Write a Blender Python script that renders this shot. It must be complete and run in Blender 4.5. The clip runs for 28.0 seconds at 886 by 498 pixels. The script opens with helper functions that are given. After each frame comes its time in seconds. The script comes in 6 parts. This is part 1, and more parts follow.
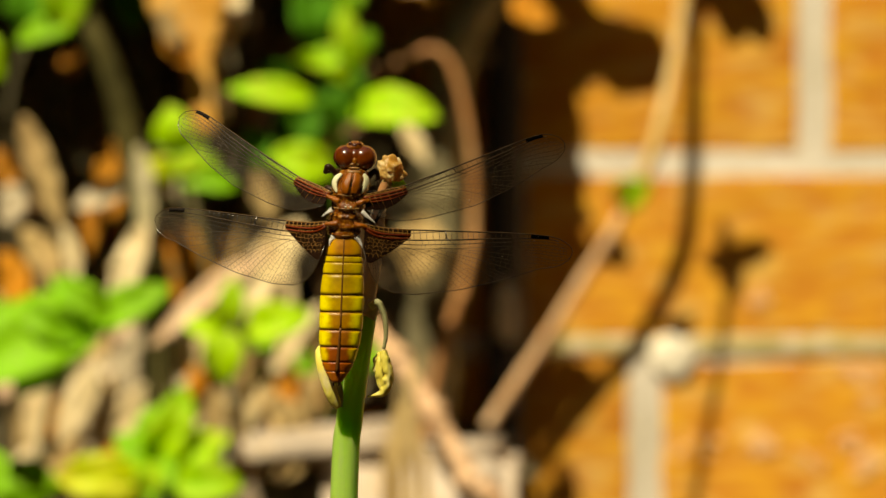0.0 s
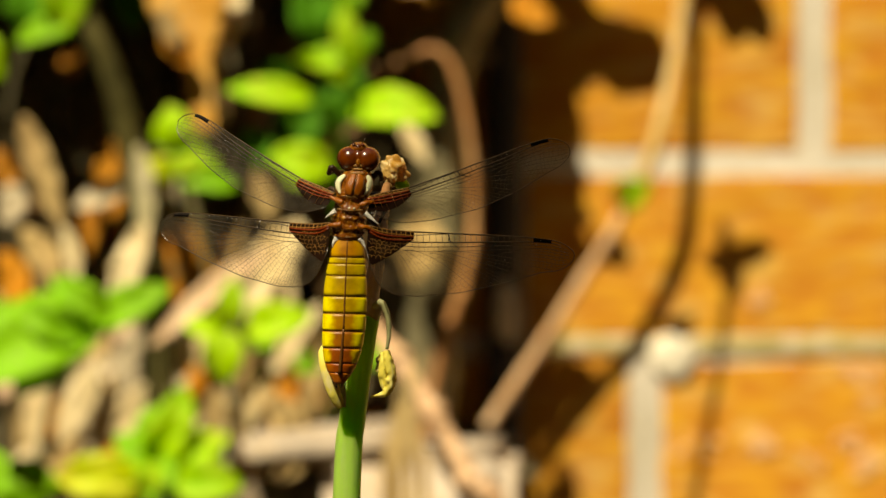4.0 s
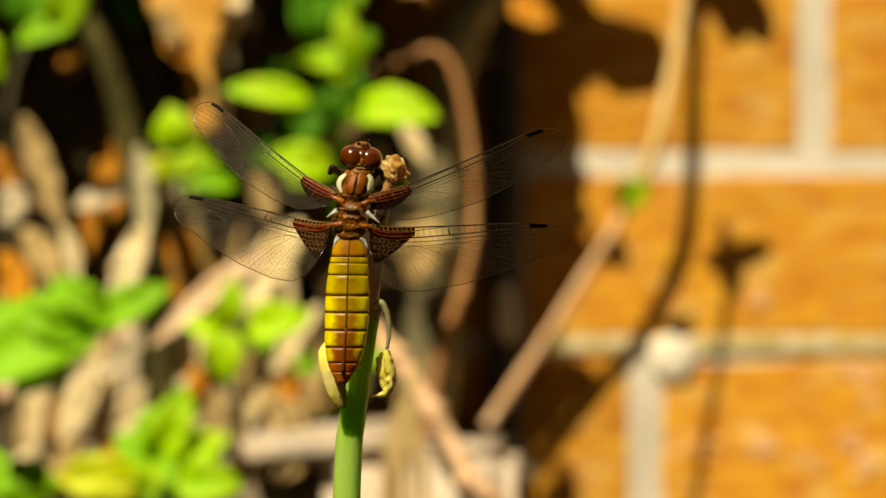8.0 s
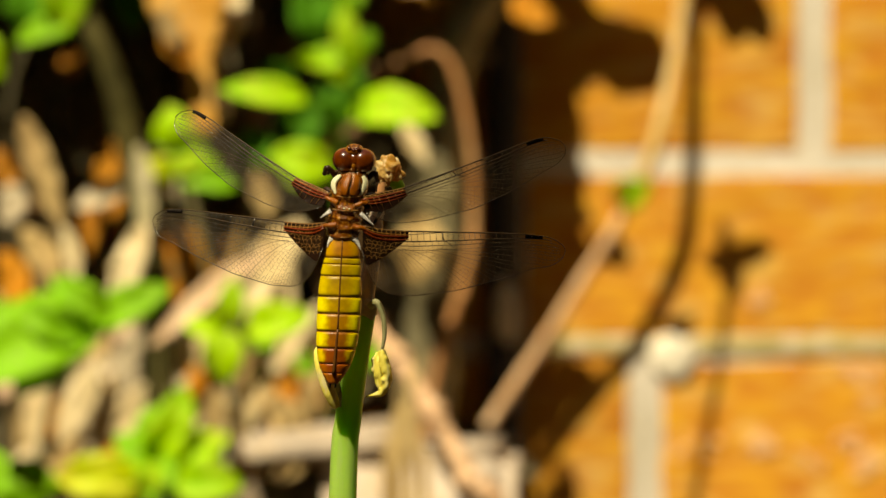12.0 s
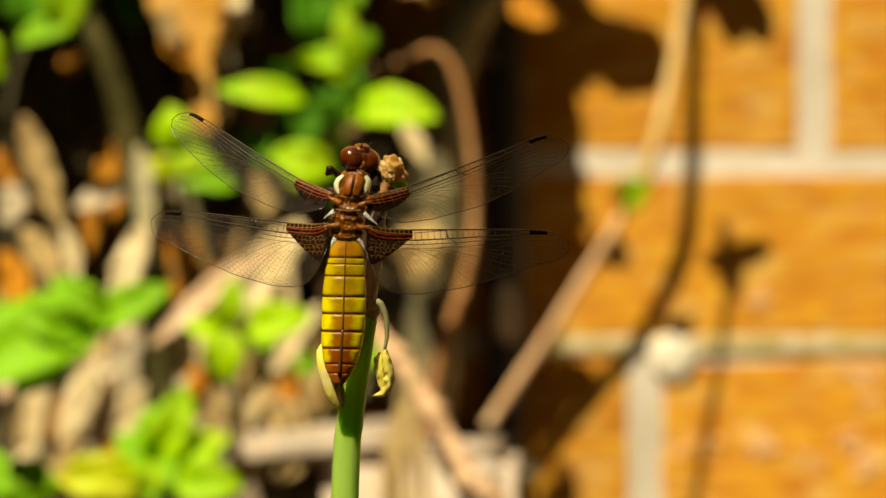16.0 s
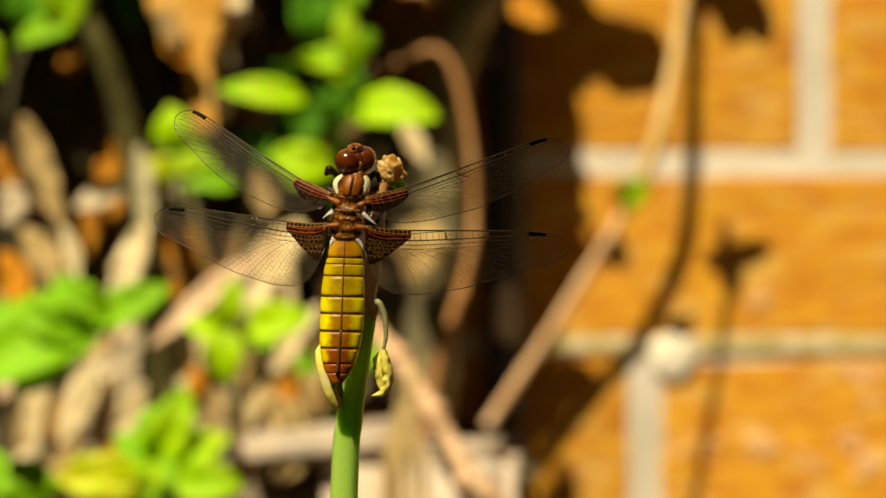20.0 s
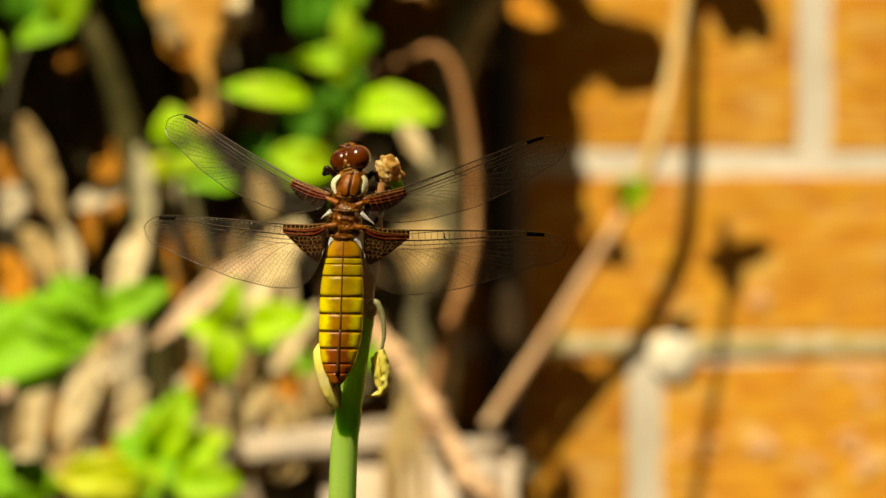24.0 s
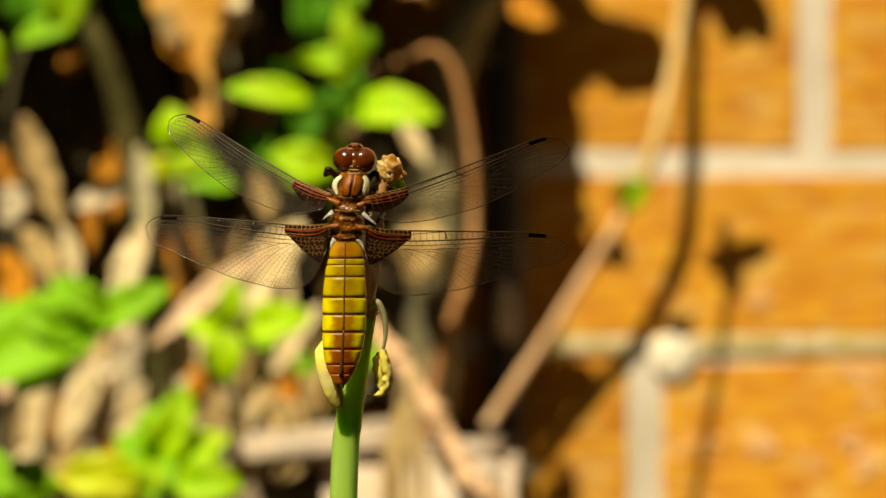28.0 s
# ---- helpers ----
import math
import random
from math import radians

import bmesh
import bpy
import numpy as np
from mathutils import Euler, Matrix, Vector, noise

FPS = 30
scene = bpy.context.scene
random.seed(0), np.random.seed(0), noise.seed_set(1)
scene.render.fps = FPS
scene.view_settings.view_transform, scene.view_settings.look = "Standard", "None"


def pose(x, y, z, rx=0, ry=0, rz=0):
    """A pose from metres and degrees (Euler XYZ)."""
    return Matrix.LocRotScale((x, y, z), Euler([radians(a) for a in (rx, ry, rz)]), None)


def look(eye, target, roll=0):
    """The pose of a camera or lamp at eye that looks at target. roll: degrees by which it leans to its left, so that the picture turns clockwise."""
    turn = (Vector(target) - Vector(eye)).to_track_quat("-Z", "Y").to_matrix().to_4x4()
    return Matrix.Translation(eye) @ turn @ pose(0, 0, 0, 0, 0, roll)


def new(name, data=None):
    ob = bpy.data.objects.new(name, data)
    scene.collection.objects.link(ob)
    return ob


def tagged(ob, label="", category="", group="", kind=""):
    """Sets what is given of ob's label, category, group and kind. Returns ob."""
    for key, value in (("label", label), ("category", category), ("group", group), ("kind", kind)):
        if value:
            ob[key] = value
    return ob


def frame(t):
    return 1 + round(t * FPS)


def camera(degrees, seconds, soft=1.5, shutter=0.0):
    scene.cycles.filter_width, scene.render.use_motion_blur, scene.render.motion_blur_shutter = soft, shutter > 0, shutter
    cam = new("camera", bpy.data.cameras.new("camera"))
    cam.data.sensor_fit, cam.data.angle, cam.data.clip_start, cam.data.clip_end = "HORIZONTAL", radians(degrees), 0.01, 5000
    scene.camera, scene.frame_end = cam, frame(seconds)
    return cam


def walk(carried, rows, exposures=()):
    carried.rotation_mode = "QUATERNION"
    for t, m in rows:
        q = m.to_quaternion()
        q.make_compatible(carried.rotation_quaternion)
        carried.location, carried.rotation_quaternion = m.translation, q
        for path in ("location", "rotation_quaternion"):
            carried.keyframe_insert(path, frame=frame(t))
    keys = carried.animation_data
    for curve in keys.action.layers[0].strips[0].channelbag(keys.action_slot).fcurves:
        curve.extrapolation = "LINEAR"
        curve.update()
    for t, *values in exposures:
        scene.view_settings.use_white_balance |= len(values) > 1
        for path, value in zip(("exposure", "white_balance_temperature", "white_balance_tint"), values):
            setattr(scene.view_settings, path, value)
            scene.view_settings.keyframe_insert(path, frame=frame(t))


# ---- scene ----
# ---- camera: a long lens on a stand, held still ----
EYE = 0.25
cam = camera(14.0, 28.0)
cam.data.dof.use_dof = True
cam.data.dof.focus_distance = 0.645
cam.data.dof.aperture_fstop = 18.5
walk(cam, [(0, pose(0, 0, EYE, 90, 0, 0)), (28.0, pose(0, 0, EYE, 90, 0, 0))], [(0, 0.61, 8600, 4), (1.2, 0.67, 8600, 4), (28.0, 0.67, 8600, 4)])

# ---- daylight ----
SUN = Vector((0.33, 0.60, -0.90)).normalized()
world = bpy.data.worlds.new("world")
scene.world = world
world.use_nodes = True
sky = world.node_tree.nodes.new("ShaderNodeTexSky")
sky.sky_type, sky.sun_disc = "NISHITA", False
sky.sun_elevation, sky.sun_rotation = math.asin(-SUN.z), math.atan2(-SUN.x, -SUN.y)
world.node_tree.links.new(sky.outputs[0], world.node_tree.nodes["Background"].inputs[0])
world.node_tree.nodes["Background"].inputs[1].default_value = 0.05
sun = new("sun", bpy.data.lights.new("sun", "SUN"))
sun.data.energy, sun.data.angle, sun.data.color = 5.0, radians(0.53), (1.0, 0.93, 0.80)
sun.matrix_world = look((0, 0, 3), Vector((0, 0, 3)) + SUN)


# ---- materials ----
def material(name, a, b=None, scale=60.0, rough=0.6, bump=0.0, bump_scale=400.0, spec=0.4, stretch=(1, 1, 1),
             translucent=0.0, glow_through=None, fine=None, fine_scale=900.0, coat=0.0, per_object=0.0, metal=0.0, soak=0.0):
    """Two tones by noise, a finer third tone, relief, and light passing through where asked."""
    m = bpy.data.materials.new(name)
    m.use_nodes = True
    nt = m.node_tree
    n, link = nt.nodes, nt.links.new
    bsdf = n["Principled BSDF"]
    bsdf.inputs["Roughness"].default_value = rough
    bsdf.inputs["Specular IOR Level"].default_value = spec
    bsdf.inputs["Coat Weight"].default_value = coat
    bsdf.inputs["Metallic"].default_value = metal
    bsdf.inputs["Subsurface Weight"].default_value, bsdf.inputs["Subsurface Scale"].default_value = min(1, soak * 200), soak
    bsdf.inputs["Subsurface Radius"].default_value = (0.8, 1.0, 0.3)
    co = n.new("ShaderNodeTexCoord")
    mp = n.new("ShaderNodeMapping")
    mp.inputs["Scale"].default_value = stretch
    link(co.outputs["Object"], mp.inputs["Vector"])
    b = b or tuple(c * 0.6 for c in a)
    tex = n.new("ShaderNodeTexNoise")
    tex.inputs["Scale"].default_value, tex.inputs["Detail"].default_value = scale, 5
    link(mp.outputs[0], tex.inputs["Vector"])
    ramp = n.new("ShaderNodeValToRGB")
    ramp.color_ramp.elements[0].position, ramp.color_ramp.elements[1].position = 0.32, 0.68
    ramp.color_ramp.elements[0].color, ramp.color_ramp.elements[1].color = (*b, 1), (*a, 1)
    link(tex.outputs["Fac"], ramp.inputs[0])
    colour = ramp.outputs[0]
    if fine:
        t2 = n.new("ShaderNodeTexNoise")
        t2.inputs["Scale"].default_value, t2.inputs["Detail"].default_value = fine_scale, 3
        link(mp.outputs[0], t2.inputs["Vector"])
        r2 = n.new("ShaderNodeMapRange")
        r2.inputs[1].default_value, r2.inputs[2].default_value = 0.52, 0.70
        link(t2.outputs["Fac"], r2.inputs[0])
        mix = n.new("ShaderNodeMixRGB")
        mix.inputs[2].default_value = (*fine, 1)
        link(r2.outputs[0], mix.inputs[0])
        link(colour, mix.inputs[1])
        colour = mix.outputs[0]
    if per_object:
        info = n.new("ShaderNodeObjectInfo")
        mr = n.new("ShaderNodeMapRange")
        mr.inputs[3].default_value, mr.inputs[4].default_value = 1 - per_object, 1 + per_object
        link(info.outputs["Random"], mr.inputs[0])
        hsv = n.new("ShaderNodeHueSaturation")
        link(mr.outputs[0], hsv.inputs["Value"])
        link(colour, hsv.inputs["Color"])
        colour = hsv.outputs[0]
    link(colour, bsdf.inputs["Base Color"])
    if bump:
        t3 = n.new("ShaderNodeTexNoise")
        t3.inputs["Scale"].default_value, t3.inputs["Detail"].default_value = bump_scale, 4
        link(mp.outputs[0], t3.inputs["Vector"])
        bp = n.new("ShaderNodeBump")
        bp.inputs["Strength"].default_value, bp.inputs["Distance"].default_value = bump, 0.001
        link(t3.outputs["Fac"], bp.inputs["Height"])
        link(bp.outputs[0], bsdf.inputs["Normal"])
    if translucent:
        tl = n.new("ShaderNodeBsdfTranslucent")
        tint = n.new("ShaderNodeMixRGB")
        tint.inputs[0].default_value = 0.7
        tint.inputs[2].default_value = (*(glow_through or a), 1)
        link(colour, tint.inputs[1])
        link(tint.outputs[0], tl.inputs["Color"])
        mx = n.new("ShaderNodeMixShader")
        mx.inputs[0].default_value = translucent
        link(bsdf.outputs[0], mx.inputs[1])
        link(tl.outputs[0], mx.inputs[2])
        link(mx.outputs[0], n["Material Output"].inputs[0])
    return m


def membrane(name, tint, haze, film=(0.42, 0.36, 0.26)):
    """Clear wing skin: mostly see-through, with a thin film of gloss and tinted haze."""
    m = bpy.data.materials.new(name)
    m.use_nodes = True
    nt = m.node_tree
    n, link = nt.nodes, nt.links.new
    clear = n.new("ShaderNodeBsdfTransparent")
    clear.inputs[0].default_value = (*tint, 1)
    bsdf = n["Principled BSDF"]
    bsdf.inputs["Base Color"].default_value = (*film, 1)
    bsdf.inputs["Roughness"].default_value = 0.32
    co = n.new("ShaderNodeTexCoord")
    tex = n.new("ShaderNodeTexNoise")
    tex.inputs["Scale"].default_value, tex.inputs["Detail"].default_value = 260.0, 4
    link(co.outputs["Object"], tex.inputs["Vector"])
    mr = n.new("ShaderNodeMapRange")
    mr.inputs[1].default_value, mr.inputs[2].default_value = 0.35, 0.75
    mr.inputs[3].default_value, mr.inputs[4].default_value = haze * 0.6, haze * 1.7
    link(tex.outputs["Fac"], mr.inputs[0])
    bp = n.new("ShaderNodeBump")
    bp.inputs["Strength"].default_value, bp.inputs["Distance"].default_value = 0.5, 0.0004
    link(tex.outputs["Fac"], bp.inputs["Height"])
    link(bp.outputs[0], bsdf.inputs["Normal"])
    mx = n.new("ShaderNodeMixShader")
    link(mr.outputs[0], mx.inputs[0])
    link(clear.outputs[0], mx.inputs[1])
    link(bsdf.outputs[0], mx.inputs[2])
    link(mx.outputs[0], n["Material Output"].inputs[0])
    return m


def plate_skin(name, centre, flank, x0, width, top, low, reach):
    """One back plate: flanks of another tone, which fade towards the midline and the seams. Sizes in metres."""
    m = material(name, centre, tuple(c * 0.62 for c in centre), scale=620, rough=0.4, bump=0.06, bump_scale=1500)
    nt = m.node_tree
    n, link = nt.nodes, nt.links.new

    def calc(kind, *values):
        node = n.new("ShaderNodeMath")
        node.operation = kind
        for k, v in enumerate(values):
            if isinstance(v, float):
                node.inputs[k].default_value = v
            else:
                link(v, node.inputs[k])
        return node.outputs[0]

    bsdf = n["Principled BSDF"]
    base = bsdf.inputs["Base Color"].links[0].from_socket
    co = n.new("ShaderNodeTexCoord")
    sep = n.new("ShaderNodeSeparateXYZ")
    link(co.outputs["Object"], sep.inputs[0])
    blot = n.new("ShaderNodeTexNoise")
    blot.inputs["Scale"].default_value = 900.0
    link(co.outputs["Object"], blot.inputs["Vector"])
    off = calc("DIVIDE", calc("ABSOLUTE", calc("SUBTRACT", sep.outputs[0], x0)), width)
    off = calc("ADD", off, calc("MULTIPLY", calc("SUBTRACT", blot.outputs["Fac"], 0.5), 0.35))
    across = n.new("ShaderNodeMapRange")
    across.interpolation_type = "SMOOTHSTEP"
    across.inputs[1].default_value, across.inputs[2].default_value = reach
    link(off, across.inputs[0])
    v = calc("DIVIDE", calc("ABSOLUTE", calc("SUBTRACT", sep.outputs[2], (top + low) / 2)), (top - low) / 2)
    along = calc("SUBTRACT", 1.0, calc("POWER", v, 5.0))
    mix = n.new("ShaderNodeMixRGB")
    mix.inputs[2].default_value = (*flank, 1)
    link(calc("MAXIMUM", calc("MULTIPLY", across.outputs[0], along), 0.0), mix.inputs[0])
    link(base, mix.inputs[1])
    link(mix.outputs[0], bsdf.inputs["Base Color"])
    return m


LEAF = material("leaf_green", (0.26, 0.58, 0.018), (0.18, 0.46, 0.012), scale=45, rough=0.62, spec=0.25, bump=0.3, bump_scale=250,
                translucent=0.35, glow_through=(0.34, 0.55, 0.02), fine=(0.24, 0.42, 0.05), fine_scale=300, per_object=0.2)
LIME = material("leaf_lime", (0.39, 0.66, 0.016), (0.23, 0.52, 0.010), scale=45, rough=0.62, spec=0.25, bump=0.3, bump_scale=250,
                translucent=0.35, glow_through=(0.5, 0.62, 0.02), fine=(0.5, 0.55, 0.06), fine_scale=300, per_object=0.15)
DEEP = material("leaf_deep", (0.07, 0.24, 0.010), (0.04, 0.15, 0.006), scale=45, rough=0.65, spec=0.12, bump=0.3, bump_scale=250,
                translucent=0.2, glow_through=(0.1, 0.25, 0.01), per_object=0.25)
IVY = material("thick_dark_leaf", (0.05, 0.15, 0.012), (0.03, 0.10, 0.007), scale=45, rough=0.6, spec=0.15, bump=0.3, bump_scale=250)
STRAW = material("dry_straw", (0.80, 0.69, 0.45), (0.63, 0.50, 0.28), scale=70, rough=0.7, bump=0.5, bump_scale=350,
                 stretch=(1, 1, 0.25), translucent=0.15, fine=(0.48, 0.34, 0.16), fine_scale=260, per_object=0.12)
RUST = material("dry_rust", (0.64, 0.27, 0.012), (0.46, 0.155, 0.006), scale=70, rough=0.7, bump=0.5, bump_scale=350,
                translucent=0.2, fine=(0.55, 0.28, 0.04), fine_scale=260, per_object=0.2)
DARKBARK = material("dark_bark", (0.20, 0.165, 0.085), (0.11, 0.09, 0.05), scale=120, rough=0.85, bump=0.7, bump_scale=500, stretch=(1, 1, 0.2), fine=(0.22, 0.19, 0.12), fine_scale=420)
DARKLEAF = material("rotted_leaf", (0.15, 0.085, 0.032), (0.08, 0.045, 0.017), scale=70, rough=0.8, bump=0.5, bump_scale=350, fine=(0.19, 0.10, 0.03), fine_scale=260, per_object=0.3)
OLIVEBARK = material("olive_bark", (0.23, 0.205, 0.085), (0.14, 0.125, 0.05), scale=120, rough=0.85, bump=0.7, bump_scale=500, stretch=(1, 1, 0.2), fine=(0.26, 0.23, 0.12), fine_scale=420)
OLIVELEAF = material("olive_dead_leaf", (0.15, 0.128, 0.062), (0.095, 0.082, 0.04), scale=70, rough=0.75, bump=0.5, bump_scale=350, fine=(0.18, 0.15, 0.08), fine_scale=260)
TRUNKBARK = material("dark_olive_bark", (0.125, 0.108, 0.055), (0.08, 0.07, 0.034), scale=120, rough=0.85, bump=0.7, bump_scale=500, stretch=(1, 1, 0.2), fine=(0.15, 0.13, 0.08), fine_scale=420)
# bark darkened to stand in for the shade on the upper trunk
SHADEDTRUNK = material("shaded_olive_bark", (0.052, 0.045, 0.011), (0.026, 0.024, 0.006), scale=150, rough=0.85, bump=0.8, bump_scale=450, stretch=(1, 1, 0.2), spec=0.15, fine=(0.065, 0.055, 0.017), fine_scale=380)
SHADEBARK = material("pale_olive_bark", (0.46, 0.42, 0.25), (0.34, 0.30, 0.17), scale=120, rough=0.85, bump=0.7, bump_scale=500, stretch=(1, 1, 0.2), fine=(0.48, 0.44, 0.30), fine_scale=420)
GREYBARK = material("grey_bark", (0.30, 0.27, 0.18), (0.17, 0.15, 0.09), scale=120, rough=0.8, bump=0.7, bump_scale=500,
                    stretch=(1, 1, 0.2), fine=(0.4, 0.38, 0.28), fine_scale=420)
# tan dead leaves, and straw leaves whose half shade is put into the colour
TAN = material("tan_dead_leaf", (0.52, 0.38, 0.17), (0.36, 0.24, 0.10), scale=70, rough=0.75, bump=0.5, bump_scale=350,
               stretch=(1, 1, 0.25), translucent=0.15, fine=(0.28, 0.18, 0.07), fine_scale=260, per_object=0.15)
PALEBARK = material("weathered_leaf", (0.50, 0.42, 0.29), (0.34, 0.28, 0.18), scale=90, rough=0.8, bump=0.6, bump_scale=400, stretch=(1, 1, 0.25), fine=(0.56, 0.48, 0.36), fine_scale=300, per_object=0.12)
PEACH = material("pinkish_straw", (0.80, 0.58, 0.40), (0.64, 0.42, 0.26), scale=80, rough=0.7, bump=0.5, bump_scale=350, stretch=(1, 1, 0.25), translucent=0.12, fine=(0.82, 0.66, 0.48), fine_scale=260)
GOLDLEAF = material("golden_dead_leaf", (0.70, 0.42, 0.11), (0.58, 0.27, 0.03), scale=60, rough=0.75, bump=0.5, bump_scale=350, translucent=0.2, fine=(0.6, 0.42, 0.18), fine_scale=200)
YELLOW = material("leaf_yellowing", (0.60, 0.70, 0.02), (0.46, 0.60, 0.015), scale=45, rough=0.6, bump=0.3, bump_scale=250,
                  translucent=0.35, glow_through=(0.7, 0.65, 0.02), fine=(0.6, 0.5, 0.05), fine_scale=300)
PINKTWIG = material("pinkish_bark", (0.56, 0.36, 0.21), (0.40, 0.23, 0.12), scale=110, rough=0.7, bump=0.6, bump_scale=500,
                    stretch=(1, 1, 0.2), fine=(0.72, 0.52, 0.36), fine_scale=380)
TWIG = material("twig_bark", (0.46, 0.22, 0.08), (0.31, 0.13, 0.045), scale=110, rough=0.7, bump=0.6, bump_scale=500,
                stretch=(1, 1, 0.2), fine=(0.5, 0.3, 0.14), fine_scale=380)
PALETWIG = material("pale_twig_bark", (0.55, 0.37, 0.12), (0.42, 0.26, 0.08), scale=110, rough=0.7, bump=0.6, bump_scale=500,
                    stretch=(1, 1, 0.2), fine=(0.66, 0.52, 0.34), fine_scale=380)
BRICK = material("fired_brick", (0.60, 0.31, 0.022), (0.40, 0.120, 0.010), scale=165, rough=0.85, bump=0.9, bump_scale=160,
                 stretch=(0.32, 1, 1.25), fine=(0.58, 0.36, 0.10), fine_scale=120, per_object=0.09)
MOSSY = material("mossy_mortar", (0.42, 0.345, 0.17), (0.32, 0.27, 0.11), scale=60, rough=0.95, bump=0.8, bump_scale=300,
                 fine=(0.52, 0.44, 0.34), fine_scale=90)
MORTAR = material("lime_mortar", (0.68, 0.63, 0.56), (0.44, 0.40, 0.32), scale=16, rough=0.9, bump=0.9, bump_scale=420,
                  fine=(0.50, 0.44, 0.33), fine_scale=330)
PIPE = material("pipe_plastic", (0.036, 0.034, 0.036), (0.048, 0.044, 0.044), scale=40, rough=0.6, bump=0.3, bump_scale=300, spec=0.2)
STONE = material("pale_stone", (0.50, 0.42, 0.34), (0.34, 0.285, 0.23), scale=45, rough=0.85, bump=0.9, bump_scale=200,
                 fine=(0.40, 0.30, 0.19), fine_scale=150)
SLABSHADE = material("slab_shade_stone", (0.13, 0.10, 0.065), (0.07, 0.05, 0.03), scale=60, rough=0.8, bump=0.8, bump_scale=220, fine=(0.2, 0.15, 0.1), fine_scale=180)
SCREEN = material("screen_render", (0.10, 0.085, 0.06), (0.06, 0.05, 0.035), scale=6, rough=0.9, bump=0.6, bump_scale=60,
                    fine=(0.14, 0.12, 0.09), fine_scale=40)
WHITEWASH = material("white_mortar", (0.74, 0.70, 0.58), (0.58, 0.53, 0.42), scale=120, rough=0.9, bump=0.7, bump_scale=420)
PALEGREY = material("pale_grey", (0.80, 0.72, 0.58), (0.48, 0.42, 0.32), scale=160, rough=0.9, bump=0.5, bump_scale=400)
ROSYTWIG = material("rosy_bark", (0.66, 0.41, 0.22), (0.52, 0.29, 0.14), scale=110, rough=0.7, bump=0.5, bump_scale=500,
                    stretch=(1, 1, 0.2), fine=(0.74, 0.54, 0.36), fine_scale=300)
BLOOM = material("lime_bloom", (0.72, 0.47, 0.27), (0.62, 0.34, 0.14), scale=150, rough=0.9, bump=0.6, bump_scale=400)
SOIL = material("soil", (0.085, 0.055, 0.032), (0.045, 0.03, 0.018), scale=18, rough=0.95, bump=1.0, bump_scale=90,
                fine=(0.16, 0.11, 0.07), fine_scale=130)
STEMGREEN = material("stem_green", (0.47, 0.72, 0.15), (0.36, 0.62, 0.10), scale=200, rough=0.4, bump=0.15, bump_scale=900,
                     stretch=(1, 1, 0.08), translucent=0.25, soak=0.004, glow_through=(0.16, 0.66, 0.03), fine=(0.42, 0.62, 0.16), fine_scale=700)
SHEATH = material("papery_sheath", (0.70, 0.56, 0.45), (0.56, 0.54, 0.32), scale=300, rough=0.5, bump=0.3, bump_scale=900,
                  stretch=(1, 1, 0.15), translucent=0.3)
PETAL = material("withered_petal", (0.97, 0.90, 0.22), (0.92, 0.80, 0.12), scale=200, rough=0.5, bump=0.25, bump_scale=900,
                 stretch=(1, 1, 0.3), translucent=0.12, glow_through=(0.95, 0.75, 0.08), fine=(0.96, 0.86, 0.40), fine_scale=700)
WILTED = material("wilted_flower", (0.94, 0.71, 0.29), (0.62, 0.33, 0.06), scale=300, rough=0.3, bump=0.25, bump_scale=1500, coat=0.5,
                  translucent=0.25, glow_through=(0.95, 0.5, 0.12), fine=(0.95, 0.78, 0.42), fine_scale=600)
PEDICEL = material("pedicel_green", (0.40, 0.40, 0.20), (0.27, 0.27, 0.12), scale=400, rough=0.45, bump=0.2, bump_scale=1200)
CHITIN = material("brown_chitin", (0.28, 0.080, 0.004), (0.09, 0.019, 0.002), scale=520, rough=0.24, bump=0.3, bump_scale=2600,
                  fine=(0.46, 0.19, 0.02), fine_scale=1300, coat=0.8)
RUSSET = material("russet_chitin", (0.36, 0.105, 0.005), (0.19, 0.045, 0.002), scale=700, rough=0.32, bump=0.2, bump_scale=3000, coat=0.35)
NAPE = material("tan_chitin", (0.38, 0.20, 0.05), (0.22, 0.09, 0.015), scale=600, rough=0.35, bump=0.15, bump_scale=2400, coat=0.3)
UMBER = material("dark_chitin", (0.035, 0.014, 0.006), (0.02, 0.008, 0.004), scale=500, rough=0.4, bump=0.3, bump_scale=1800)
EYESKIN = material("compound_eye", (0.20, 0.040, 0.002), (0.06, 0.010, 0.0012), scale=300, rough=0.2, spec=0.6, coat=0.6)
CREAM = material("cream_mark", (0.86, 0.86, 0.58), (0.74, 0.72, 0.44), scale=500, rough=0.4, bump=0.2, bump_scale=1600)
SILVER = material("pale_membrane", (0.66, 0.64, 0.58), (0.46, 0.44, 0.40), scale=700, rough=0.35, bump=0.4, bump_scale=1800)
AMBER = material("amber_vein", (0.46, 0.24, 0.05), (0.32, 0.14, 0.022), scale=700, rough=0.4)
REDVEIN = material("red_vein", (0.21, 0.030, 0.002), (0.12, 0.014, 0.001), scale=700, rough=0.35)
MAINVEIN = material("strong_vein", (0.040, 0.024, 0.012), (0.022, 0.013, 0.006), scale=700, rough=0.28, spec=0.9)
VEIN = material("wing_vein", (0.085, 0.052, 0.026), (0.05, 0.03, 0.014), scale=700, rough=0.3, spec=0.8)
SEAM = material("brown_seam", (0.16, 0.060, 0.010), (0.09, 0.032, 0.006), scale=500, rough=0.45)
MARK = material("black_mark", (0.012, 0.009, 0.007), (0.007, 0.005, 0.004), scale=700, rough=0.75, spec=0.08)
